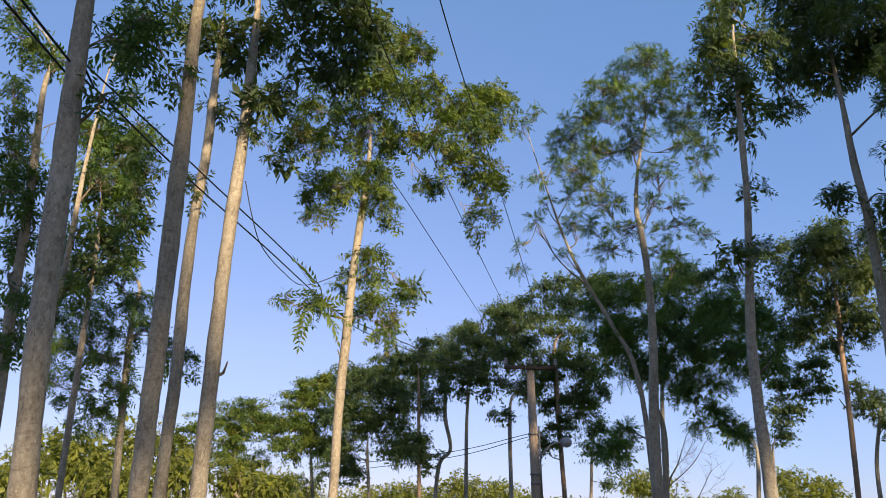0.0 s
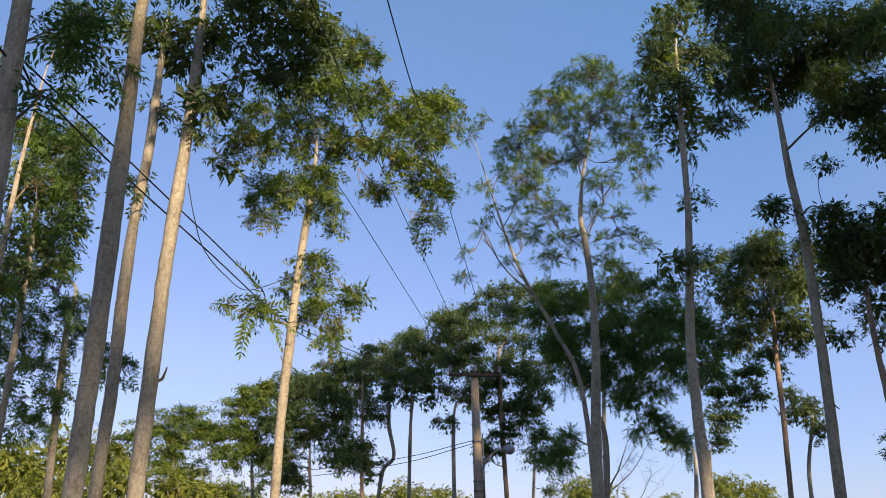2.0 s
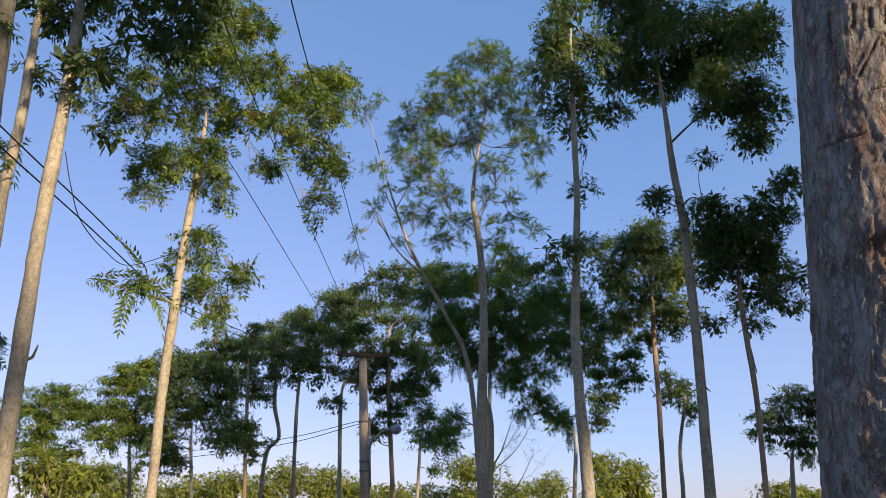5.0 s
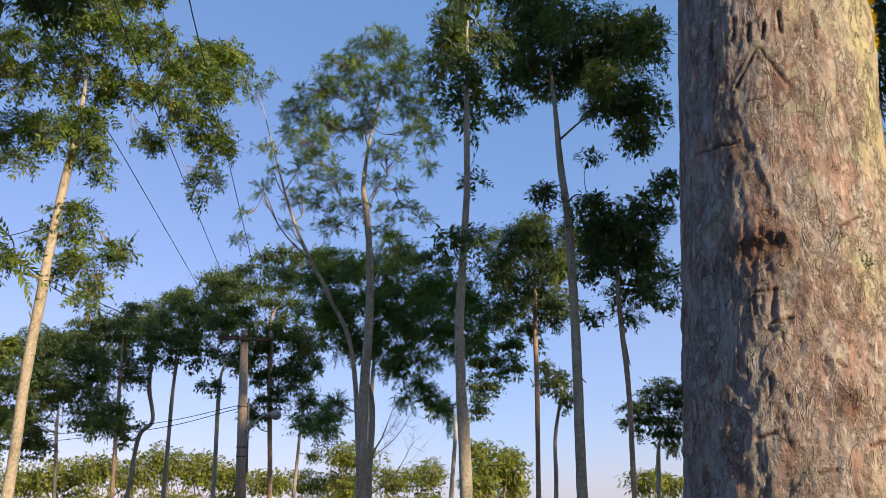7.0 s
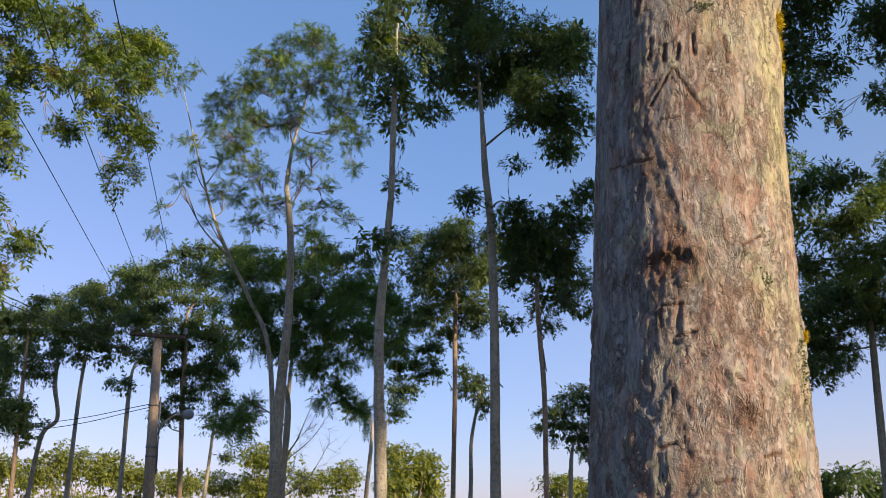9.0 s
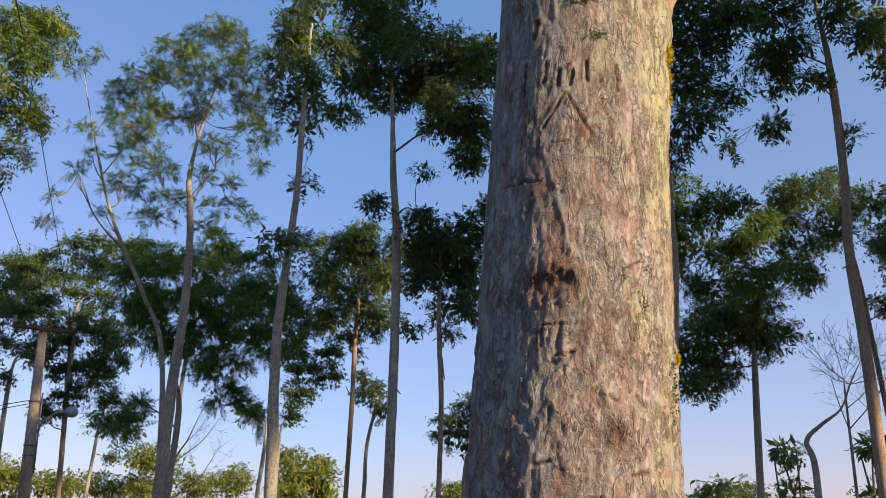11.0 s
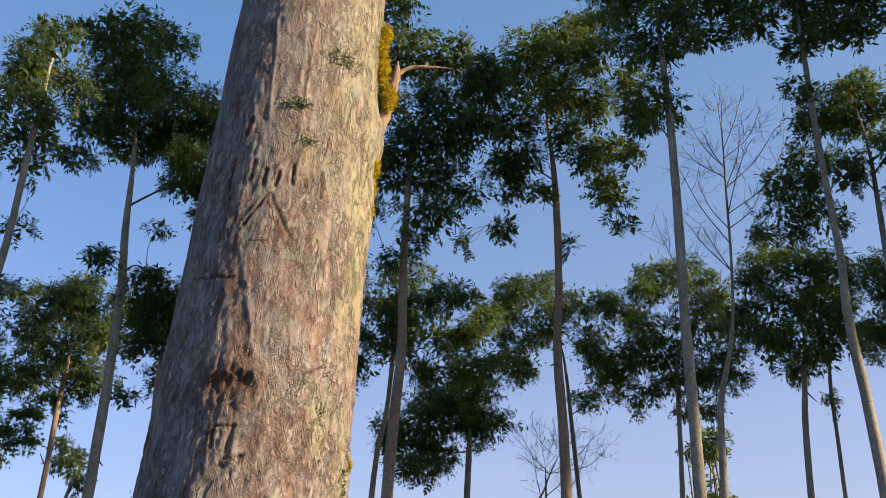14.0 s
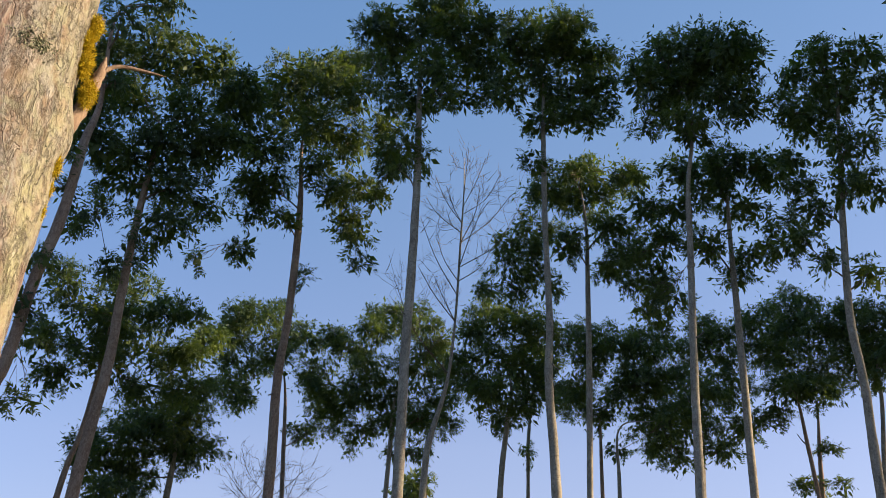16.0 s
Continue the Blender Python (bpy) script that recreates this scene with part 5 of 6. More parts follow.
bush(((2.1, 74.07, 4.83, 2.11, 1.65), (-0.12, 74.19, 3.92, 2.34, 1.4), (5.1, 76.78, 4.47, 2.46, 1.72), (7.61, 77.31, 4.02, 2.0, 1.24)), 60)
bush(((10.63, 73.88, 3.43, 2.88, 1.2), (14.77, 75.07, 3.38, 2.96, 1.08), (17.12, 72.09, 3.46, 1.92, 0.77), (21.27, 72.66, 3.62, 2.44, 1.22), (25.5, 76.03, 4.21, 2.07, 1.46)), 61)
bush(((16.39, 39.41, 3.32, 1.37, 1.09), (17.59, 39.17, 3.04, 0.96, 0.96), (13.91, 34.79, 2.41, 0.96, 0.6)), 62)
bush(((23.96, 37.46, 2.59, 1.36, 0.68), (26.59, 39.1, 2.5, 1.14, 0.63)), 63)
bush(((-14.37, 35.21, 3.94, 1.38, 1.03), (-15.39, 33.75, 4.23, 1.1, 1.1), (-13.84, 37.2, 3.16, 1.44, 0.84), (-17.63, 36.11, 3.03, 1.17, 0.93)), 64)
bush(((-8.87, 30.62, 3.31, 1.09, 0.9), (-7.67, 33.23, 3.29, 1.19, 0.86), (-5.99, 31.32, 3.01, 0.91, 0.61), (-9.97, 30.49, 2.89, 0.79, 0.79)), 65)
bush(((16.59, 70.38, 5.43, 2.52, 1.26), (25.96, 64.81, 5.72, 1.29, 0.95), (30.3, 68.39, 5.75, 1.4, 0.55)), 66)
bush(((23.54, 17.36, 3.59, 0.64, 0.4), (24.06, 14.61, 3.59, 0.77, 0.43), (27.82, 13.3, 3.75, 1.09, 0.63), (26.14, 11.68, 3.98, 0.67, 0.5)), 67, "far")
bush(((27.01, 22.96, 2.52, 1.15, 0.63), (32.08, 25.6, 2.43, 0.95, 0.95), (27.0, 24.05, 2.14, 0.86, 0.43)), 68, "far")
bush(((30.51, 12.28, 7.1, 0.75, 0.6), (32.28, 13.48, 7.1, 0.91, 0.46)), 69, "dense")
bush(((-13.66, 33.3, 3.97, 1.69, 1.24), (-12.64, 36.11, 4.83, 1.29, 1.31), (-11.62, 31.68, 2.96, 1.59, 0.97), (-11.65, 38.01, 4.68, 1.08, 1.25), (-14.25, 29.76, 3.08, 1.33, 0.94)), 70)

# ---- unseen trees added behind the camera, towards the sun, to cast shade ----
for n, (x, y, h) in enumerate(((-0.3, -11.3, 11.8), (7.3, -11.5, 10.5), (28.5, -9, 14), (-4.5, -12.5, 10.5), (-9, -12, 13), (-3.7, -20.5, 12), (1.2, -20, 15.2), (-5.6, -16, 13.5), (8.3, -6, 14.4), (10.3, -6.4, 13.6), (12.5, -6.2, 11.6), (14.5, -6, 11.8), (16.7, -7.2, 12.3), (19.0, -7.6, 12.7), (21.2, -6.3, 10.6), (23.5, -8.2, 13.2), (25.8, -7.8, 11.7), (9.8, -9, 12.1), (14, -9.3, 12), (16, -9, 12.2), (18.2, -9.2, 12.3), (20.6, -9, 12), (22.8, -9.3, 11.8), (25, -9, 12.6), (13.3, -6.5, 14.4), (11, -9, 14.6), (12.2, -9, 14.2), (-1.7, -11, 13), (-2.9, -12, 14.6))):
    x, h = x + 0.27 * (3 - y), h + (0.5 if 9 < x < 27 else -0.4)
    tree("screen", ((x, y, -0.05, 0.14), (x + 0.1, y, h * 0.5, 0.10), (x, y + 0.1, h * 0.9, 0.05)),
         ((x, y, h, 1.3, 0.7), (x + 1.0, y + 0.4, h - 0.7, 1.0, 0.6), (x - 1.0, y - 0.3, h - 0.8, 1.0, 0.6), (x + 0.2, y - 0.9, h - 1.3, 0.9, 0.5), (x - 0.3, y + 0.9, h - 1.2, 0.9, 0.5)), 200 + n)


# taller unseen trees, added only to shade the distant crowns
for n, (x, y, h) in enumerate(((19.5, -17, 25.4), (24.5, -17, 25.6), (27, -16, 25.2), (29.5, -17, 24.8), (32, -15.5, 25.4))):
    tree("screen", ((x, y, -0.05, 0.24), (x + 0.1, y, h * 0.5, 0.18), (x, y + 0.1, h * 0.9, 0.08)),
         ((x, y, h, 1.7, 1.1), (x + 1.3, y + 0.5, h - 1.2, 1.4, 1.0), (x - 1.3, y - 0.4, h - 1.3, 1.4, 1.0), (x + 0.3, y - 1.0, h - 2.3, 1.5, 0.9), (x - 0.4, y + 1.0, h - 2.6, 1.4, 0.9)), 300 + n)


# ---- the carved trunk beside the camera ----
AXIS, LEAN, FACE = (1.152, 1.313, 2.1), (0.037, -0.034), radians(229.3)


def hashed(ix, iy, seed):
    h = (ix.astype(np.int64) * 374761393 + iy.astype(np.int64) * 668265263 + seed * 974711) & 0x7FFFFFFF
    h = ((h ^ (h >> 13)) * 1274126177) & 0x7FFFFFFF
    return ((h ^ (h >> 16)) & 0xFFFF) / 32767.5 - 1.0


def grain(x, y, seed):
    """Smooth noise between -1 and 1."""
    ix, iy = np.floor(x), np.floor(y)
    fx, fy = x - ix, y - iy
    fx, fy = fx * fx * (3 - 2 * fx), fy * fy * (3 - 2 * fy)
    a, b = hashed(ix, iy, seed), hashed(ix + 1, iy, seed)
    c, d = hashed(ix, iy + 1, seed), hashed(ix + 1, iy + 1, seed)
    return (a + (b - a) * fx) * (1 - fy) + (c + (d - c) * fx) * fy


def rough(x, y, seed, octaves=4):
    return sum(grain(x * 2.1**k, y * 2.1**k, seed + k) * 0.55**k for k in range(octaves))


def stroke(s, z, a, b):
    """How far the surface places lie from the straight stroke a to b."""
    a, d = np.array(a), np.subtract(b, a)
    t = np.clip(((s - a[0]) * d[0] + (z - a[1]) * d[1]) / (d @ d + 1e-12), 0, 1)
    return np.hypot(s - a[0] - t * d[0], z - a[1] - t * d[1])


def soft(d, w):
    return np.exp(-(d / w) ** 2)


# plain cut bars, cracks and scar edges on the bark: start, end, half width, depth
CUTS = (
    ((-0.121, 2.365), (-0.119, 2.430), 0.0050, 0.008), ((-0.072, 2.380), (-0.069, 2.422), 0.0045, 0.006),
    ((-0.041, 2.366), (-0.040, 2.400), 0.0045, 0.008), ((-0.015, 2.364), (-0.014, 2.398), 0.0040, 0.008),
    ((0.017, 2.370), (0.017, 2.416), 0.0045, 0.010), ((0.045, 2.366), (0.046, 2.380), 0.0040, 0.008),
    ((0.079, 2.405), (0.084, 2.355), 0.0045, 0.009),
    ((-0.028, 2.345), (-0.070, 2.280), 0.0042, 0.0035), ((-0.022, 2.345), (0.024, 2.258), 0.0048, 0.0045),
    ((-0.052, 2.247), (-0.016, 2.246), 0.0030, 0.004), ((-0.175, 2.180), (-0.119, 2.177), 0.0030, 0.005),
    ((-0.119, 2.177), (-0.071, 2.170), 0.0034, 0.006), ((-0.053, 1.895), (-0.016, 1.894), 0.0030, 0.006),
    ((-0.055, 1.895), (-0.056, 1.856), 0.0035, 0.006), ((-0.031, 1.839), (0.000, 1.843), 0.0040, 0.007),
    ((-0.038, 1.752), (-0.038, 1.728), 0.0030, 0.005), ((-0.094, 2.520), (-0.098, 2.485), 0.0060, 0.009),
    ((0.084, 1.992), (0.130, 2.020), 0.0035, 0.006), ((0.082, 2.010), (0.086, 1.975), 0.0035, 0.005),
    ((0.060, 2.200), (0.075, 2.170), 0.0025, 0.004), ((0.110, 1.770), (0.125, 1.755), 0.0050, 0.008),
    ((0.060, 1.770), (0.072, 1.760), 0.0040, 0.008), ((-0.060, 1.655), (-0.035, 1.662), 0.0045, 0.009),
    ((0.100, 1.640), (0.130, 1.645), 0.0045, 0.008), ((0.020, 1.600), (0.045, 1.603), 0.0045, 0.007),
)
RIDGES = (
    ((-0.069, 2.234), (-0.040, 2.156), 0.005, 0.0016), ((-0.040, 2.156), (-0.010, 2.035), 0.005, 0.0018),
    ((-0.010, 2.035), (0.030, 1.995), 0.007, 0.002), ((0.086, 1.985), (0.220, 2.050), 0.012, 0.008),
    ((-0.070, 2.780), (-0.050, 2.520), 0.004, 0.003), ((0.000, 2.800), (0.004, 2.600), 0.004, 0.003),
    ((0.025, 2.800), (0.020, 2.450), 0.004, 0.003), ((0.050, 2.760), (0.040, 2.500), 0.003, 0.002),
)


def build_near_trunk():
    root = base("carved_tree", 1.075, 1.385)
    tagged(root, "thick tree trunk with flaky bark, carved marks, knots and moss", "tree")
    th = np.radians(np.r_[np.arange(-180, -112, 8.0), np.arange(-112, 112, 1.1), np.arange(112, 180, 8.0)])
    zz = np.r_[np.arange(-0.08, 1.35, 0.06), np.arange(1.35, 3.05, 0.0037), np.arange(3.05, 10.2, 0.15)]
    s, z = np.meshgrid(th * 0.19, zz)
    warp = 0.012 * grain(s * 9, z * 5, 3)
    sw = s + warp + 0.006 * grain(s * 30, z * 14, 8)
    low = 1 / (1 + np.exp((z - 2.0) * 7))                 # the bark is flakier lower down
    lit = 1 / (1 + np.exp(-(s + 0.05) * 40))
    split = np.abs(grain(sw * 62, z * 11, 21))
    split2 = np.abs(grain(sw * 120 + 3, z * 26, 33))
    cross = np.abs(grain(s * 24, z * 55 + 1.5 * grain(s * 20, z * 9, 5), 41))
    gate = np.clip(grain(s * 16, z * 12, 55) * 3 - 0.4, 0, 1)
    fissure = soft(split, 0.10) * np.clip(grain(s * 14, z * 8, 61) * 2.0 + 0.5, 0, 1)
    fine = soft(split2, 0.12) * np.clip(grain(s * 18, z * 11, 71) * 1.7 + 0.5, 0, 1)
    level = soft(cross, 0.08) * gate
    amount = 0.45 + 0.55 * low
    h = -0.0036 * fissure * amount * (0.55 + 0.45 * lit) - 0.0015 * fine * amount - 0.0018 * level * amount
    h += 0.0018 * rough(s * 34, z * 18, 81) * amount + 0.0010 * rough(s * 120, z * 30, 91, 3) * amount
    for k, (fs, fz, height) in enumerate(((34, 14, 0.0020), (58, 24, 0.0021), (100, 42, 0.0014))):      # loose flakes with torn edges
        edge = grain(sw * fs, z * fz, 111 + k) + 0.3 * rough(s * 110, z * 45, 121 + k, 2)
        h += height * np.clip(edge * 12, 0, 1) * (0.3 + 0.9 * low)
    h += 0.0020 * rough(s * 4, z * 2.2, 101, 2)
    # mask of the dark gouge colour: fissures, cut bars and knot hollows
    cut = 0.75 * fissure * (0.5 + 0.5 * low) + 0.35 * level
    for a, b, w, depth in CUTS:
        d = stroke(s + 0.002 * grain(s * 90, z * 90, 7), z + 0.002 * grain(s * 90, z * 90, 17), a, b)
        w *= 0.8
        g = np.exp(-(d / w) ** 4)
        h += -0.6 * depth * g * (0.85 + 0.3 * grain(s * 70, z * 70, 37)) + 0.0015 * np.exp(-((d - 1.8 * w) / (0.8 * w)) ** 2)
        cut = np.maximum(cut, 1.1 * g)
    lip = np.zeros_like(s)
    for a, b, w, height in RIDGES:
        d = stroke(s + 0.003 * grain(s * 40, z * 30, 27), z, a, b)
        h += 0.75 * height * soft(d, w)
        if height < 0.005:
            lip = np.maximum(lip, soft(d, 0.0026) * np.clip(0.8 + 0.6 * grain(s * 60, z * 40, 29), 0, 1))
    # the smooth scar above the knot, between crack and ridge
    edge = -0.071 + (2.234 - z) * 0.29
    scar = 1 / (1 + np.exp((s - edge) * 300)) / (1 + np.exp(-(s - edge + 0.045) * 120)) * ((z < 2.24) & (z > 1.98))
    h += scar * -0.0006
    # the knot with its torn hollow, and the lower knot
    kd = np.hypot((s + 0.031) / 0.056, (z - 1.972) / 0.046)
    torn = grain(s * 34, z * 40, 131)
    shred = rough(s * 90, z * 60, 137, 3)
    hollow = np.exp(-(((s + 0.038 + 0.006 * torn) / 0.043) ** 2 + ((z - 1.964 + 0.006 * shred) / 0.026) ** 2) ** 1.6)
    h += 0.019 * np.exp(-np.abs(kd) ** 2.6) * (1 + 0.06 * torn + 0.10 * shred) - 0.017 * hollow * (1 + 0.15 * shred)
    knot = np.clip(1.15 * np.exp(-((kd / 1.0) ** 3)) * (0.85 + 0.3 * torn + 0.2 * shred), 0, 1)
    knot = np.maximum(knot, np.clip(scar * (0.55 + 0.35 * torn), 0, 0.8))
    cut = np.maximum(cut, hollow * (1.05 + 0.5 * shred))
    kd = np.hypot((s - 0.079) / 0.026, (z - 1.712) / 0.032)
    knot = np.maximum(knot, np.clip(np.exp(-(kd**3)) * (0.7 + 0.6 * torn + 0.4 * shred), 0, 1))
    h += 0.003 * shred * np.exp(-(kd**2))
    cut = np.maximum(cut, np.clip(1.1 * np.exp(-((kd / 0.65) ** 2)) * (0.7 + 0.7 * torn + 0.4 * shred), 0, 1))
    h += 0.008 * np.exp(-(np.hypot((s - 0.082) / 0.035, (z - 1.712) / 0.04) ** 2))
    # the swelling below the broken branch
    h += 0.022 * np.exp(-((s - 0.275) / 0.06) ** 2 - ((z - 2.57) / 0.07) ** 2)
    h += 0.010 * np.exp(-((s - 0.26) / 0.05) ** 2 - ((z - 2.40) / 0.10) ** 2)
    h += 0.006 * np.clip(grain(s * 60, z * 50, 141), 0, 1) * np.exp(-((s - 0.10) / 0.05) ** 2 - ((z - 2.70) / 0.05) ** 2)
    moss = np.clip(0.55 * rough(s * 9, z * 4, 151) + 1.15 * np.exp(-((s - 0.20) / 0.075) ** 2 - ((z - 2.2) / 0.55) ** 2) - 0.35, 0, 1)
    moss = np.maximum(moss, 0.75 * np.exp(-((s - 0.135) / 0.03) ** 2 - ((z - 1.91) / 0.05) ** 2))
    moss = np.maximum(moss, 0.7 * np.exp(-((s - 0.045) / 0.018) ** 2 - ((z - 2.43) / 0.05) ** 2))
    moss = np.maximum(moss, 0.6 / (1 + np.exp(-(s - 0.07) * 30)) / (1 + np.exp(-(z - 2.42) * 9)) * (0.85 + 0.4 * grain(s * 20, z * 12, 161)))
    z = 2.02 + (z - 2.02) * 1.03
    r = 0.190 - 0.024 * (z - 2.1) + 0.05 * np.exp(-(z + 0.08) / 0.35)
    r = np.where(z > 3.05, np.maximum(0.167 - 0.015 * (z - 3.05), 0.06), r) + h
    ang = s / 0.19 + FACE
    x = AXIS[0] + LEAN[0] * (z - AXIS[2]) + r * np.cos(ang)
    y = AXIS[1] + LEAN[1] * (z - AXIS[2]) + r * np.sin(ang)
    cols, rows = len(th), len(zz)
    i = np.arange(rows - 1)[:, None] * cols
    j, k = np.arange(cols), (np.arange(cols) + 1) % cols
    quads = np.stack([i + j, i + k, i + cols + k, i + cols + j], -1).reshape(-1, 4)
    me = mesh_from("trunk", np.stack([x, y, z], -1).reshape(-1, 3), [quads], [flaky_bark()], smooth=True)
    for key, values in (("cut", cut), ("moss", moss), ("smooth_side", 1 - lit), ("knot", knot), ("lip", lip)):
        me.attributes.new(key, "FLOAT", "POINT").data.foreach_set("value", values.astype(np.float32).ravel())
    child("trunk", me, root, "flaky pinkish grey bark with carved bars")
    # broken branch with its thin bent twig
    stub = spline([(1.290, 1.192, 2.57, 0.022), (1.318, 1.168, 2.655, 0.017), (1.333, 1.156, 2.730, 0.013), (1.342, 1.147, 2.79, 0.010), (1.345, 1.146, 2.83, 0.002)], 5)
    v, q = tube(stub[:, :3], stub[:, 3] * (1 + 0.12 * np.sin(np.arange(len(stub)) * 2.3)), 10)
    child("broken_branch", mesh_from("broken_branch", v, [q], [BARK_RED], smooth=True), root, "broken reddish branch stub")
    twig = spline([(1.332, 1.156, 2.77, 0.007), (1.362, 1.127, 2.812, 0.005), (1.404, 1.086, 2.819, 0.004), (1.439, 1.049, 2.818, 0.001)], 5)
    v, q = tube(twig[:, :3], twig[:, 3], 8)
    child("twig", mesh_from("twig", v, [q], [BARK_RED], smooth=True), root)
    # yellow moss tufts of fine strands
    m, n, b = material("yellow_moss", 0.9, 0.1)
    geo = n.nodes.new("ShaderNodeNewGeometry")
    n.links.new(ramp(n, geo.outputs["Random Per Island"], (0.0, (0.36, 0.24, 0.012)), (0.6, (0.56, 0.41, 0.02)), (1.0, (0.64, 0.52, 0.05))), b.inputs["Base Color"])
    rng = np.random.default_rng(77)
    for s0, cz, out, w, hgt in ((0.262, 2.876, 0.010, 0.019, 0.026), (0.262, 2.775, 0.010, 0.019, 0.030), (0.250, 2.825, 0.006, 0.015, 0.020), (0.275, 2.706, 0.030, 0.018, 0.030), (0.258, 2.508, 0.008, 0.012, 0.022), (0.262, 2.455, 0.004, 0.011, 0.018), (0.255, 2.400, 0.004, 0.010, 0.018), (0.258, 1.851, 0.000, 0.005, 0.009)):
        rr = 0.190 - 0.024 * (cz - 2.1) + out
        cx = AXIS[0] + LEAN[0] * (cz - AXIS[2]) + rr * math.cos(s0 / 0.19 + FACE)
        cy = AXIS[1] + LEAN[1] * (cz - AXIS[2]) + rr * math.sin(s0 / 0.19 + FACE)
        count = int(7000 * w / 0.03)
        d = rng.normal(size=(count, 3))
        d /= np.linalg.norm(d, axis=1, keepdims=True)
        p = np.array([cx, cy, cz]) + d * rng.random((count, 1)) ** 0.6 * (1 + 0.25 * np.sin(7 * d[:, :1] + 40 * cz) * np.cos(9 * d[:, 2:])) * [w, w, hgt * 1.25]
        e = p + (0.5 * d + rng.normal(size=(count, 3)) * 0.7) * 0.006
        side = np.cross(d, rng.normal(size=(count, 3)))
        side /= np.linalg.norm(side, axis=1, keepdims=True) / 0.0009
        v = np.stack([p - side, p + side, e], 1).reshape(-1, 3)
        child("moss_tuft", mesh_from("moss_tuft", v, [np.arange(count * 3).reshape(-1, 3)], [m]), root, "bright yellow moss tuft")["kind"] = "stuff"
    # small-leaved grey-green lichen patches on the bark
    m, n, b = material("grey_lichen", 0.9, 0.1)
    geo = n.nodes.new("ShaderNodeNewGeometry")
    n.links.new(ramp(n, geo.outputs["Random Per Island"], (0.0, (0.12, 0.13, 0.08)), (0.6, (0.25, 0.26, 0.17)), (1.0, (0.38, 0.37, 0.26))), b.inputs["Base Color"])
    for s0, z0, ws, wz, count in ((0.008, 2.556, 0.024, 0.010, 260), (0.041, 2.471, 0.018, 0.008, 90), (0.10, 2.69, 0.040, 0.022, 420), (0.127, 1.935, 0.012, 0.012, 90), (0.225, 1.80, 0.02, 0.06, 260), (0.23, 2.50, 0.02, 0.05, 200)):
        ss, sz = s0 + rng.normal(size=count) * ws * 0.6, z0 + rng.normal(size=count) * wz * 0.6
        an = ss / 0.19 + FACE
        sz = 2.02 + (sz - 2.02) * 1.03
        rr = 0.191 - 0.024 * (sz - 2.1) + rng.random(count) * 0.004 + 0.024 * np.exp(-((ss - 0.275) / 0.06) ** 2 - ((sz - 2.62) / 0.07) ** 2)
        p = np.stack([AXIS[0] + LEAN[0] * (sz - AXIS[2]) + rr * np.cos(an), AXIS[1] + LEAN[1] * (sz - AXIS[2]) + rr * np.sin(an), sz], 1)
        u = rng.normal(size=(count, 3))
        u /= np.linalg.norm(u, axis=1, keepdims=True) / 0.0028
        w = np.cross(u, rng.normal(size=(count, 3)))
        w /= np.linalg.norm(w, axis=1, keepdims=True) / 0.0022
        v = np.stack([p - u, p - w, p + u, p + w], 1).reshape(-1, 3)
        child("lichen_patch", mesh_from("lichen_patch", v, [np.arange(count * 4).reshape(-1, 4)], [m]), root, "grey-green lichen patch")["kind"] = "stuff"
    # its crown, high overhead
    foliage = []
    for cx, cy, cz, rx, rz in ((1.5, 0.9, 10.7, 0.6, 0.4), (1.1, 1.4, 10.4, 0.5, 0.4), (1.7, 1.3, 10.3, 0.5, 0.35)):
        p, ax = clump_points((cx, cy, cz), rx, rz, 90, 0.5, rng)
        foliage.append(leaves(p, ax, 7, 0.3, "mid", rng))
        limb = spline([(1.40, 1.09, 9.0), (0.5 * (1.40 + cx), 0.5 * (1.09 + cy), 9.7), (cx, cy, cz)], 5)
        v, q = tube(limb, np.linspace(0.05, 0.02, len(limb)), 6)
        child("limb", mesh_from("limb", v, [q], [TWIG], smooth=True), root)
    fv, fq = join(foliage)
    child("crown", mesh_from("crown", fv, [fq], [LEAF["dense"]]), root)


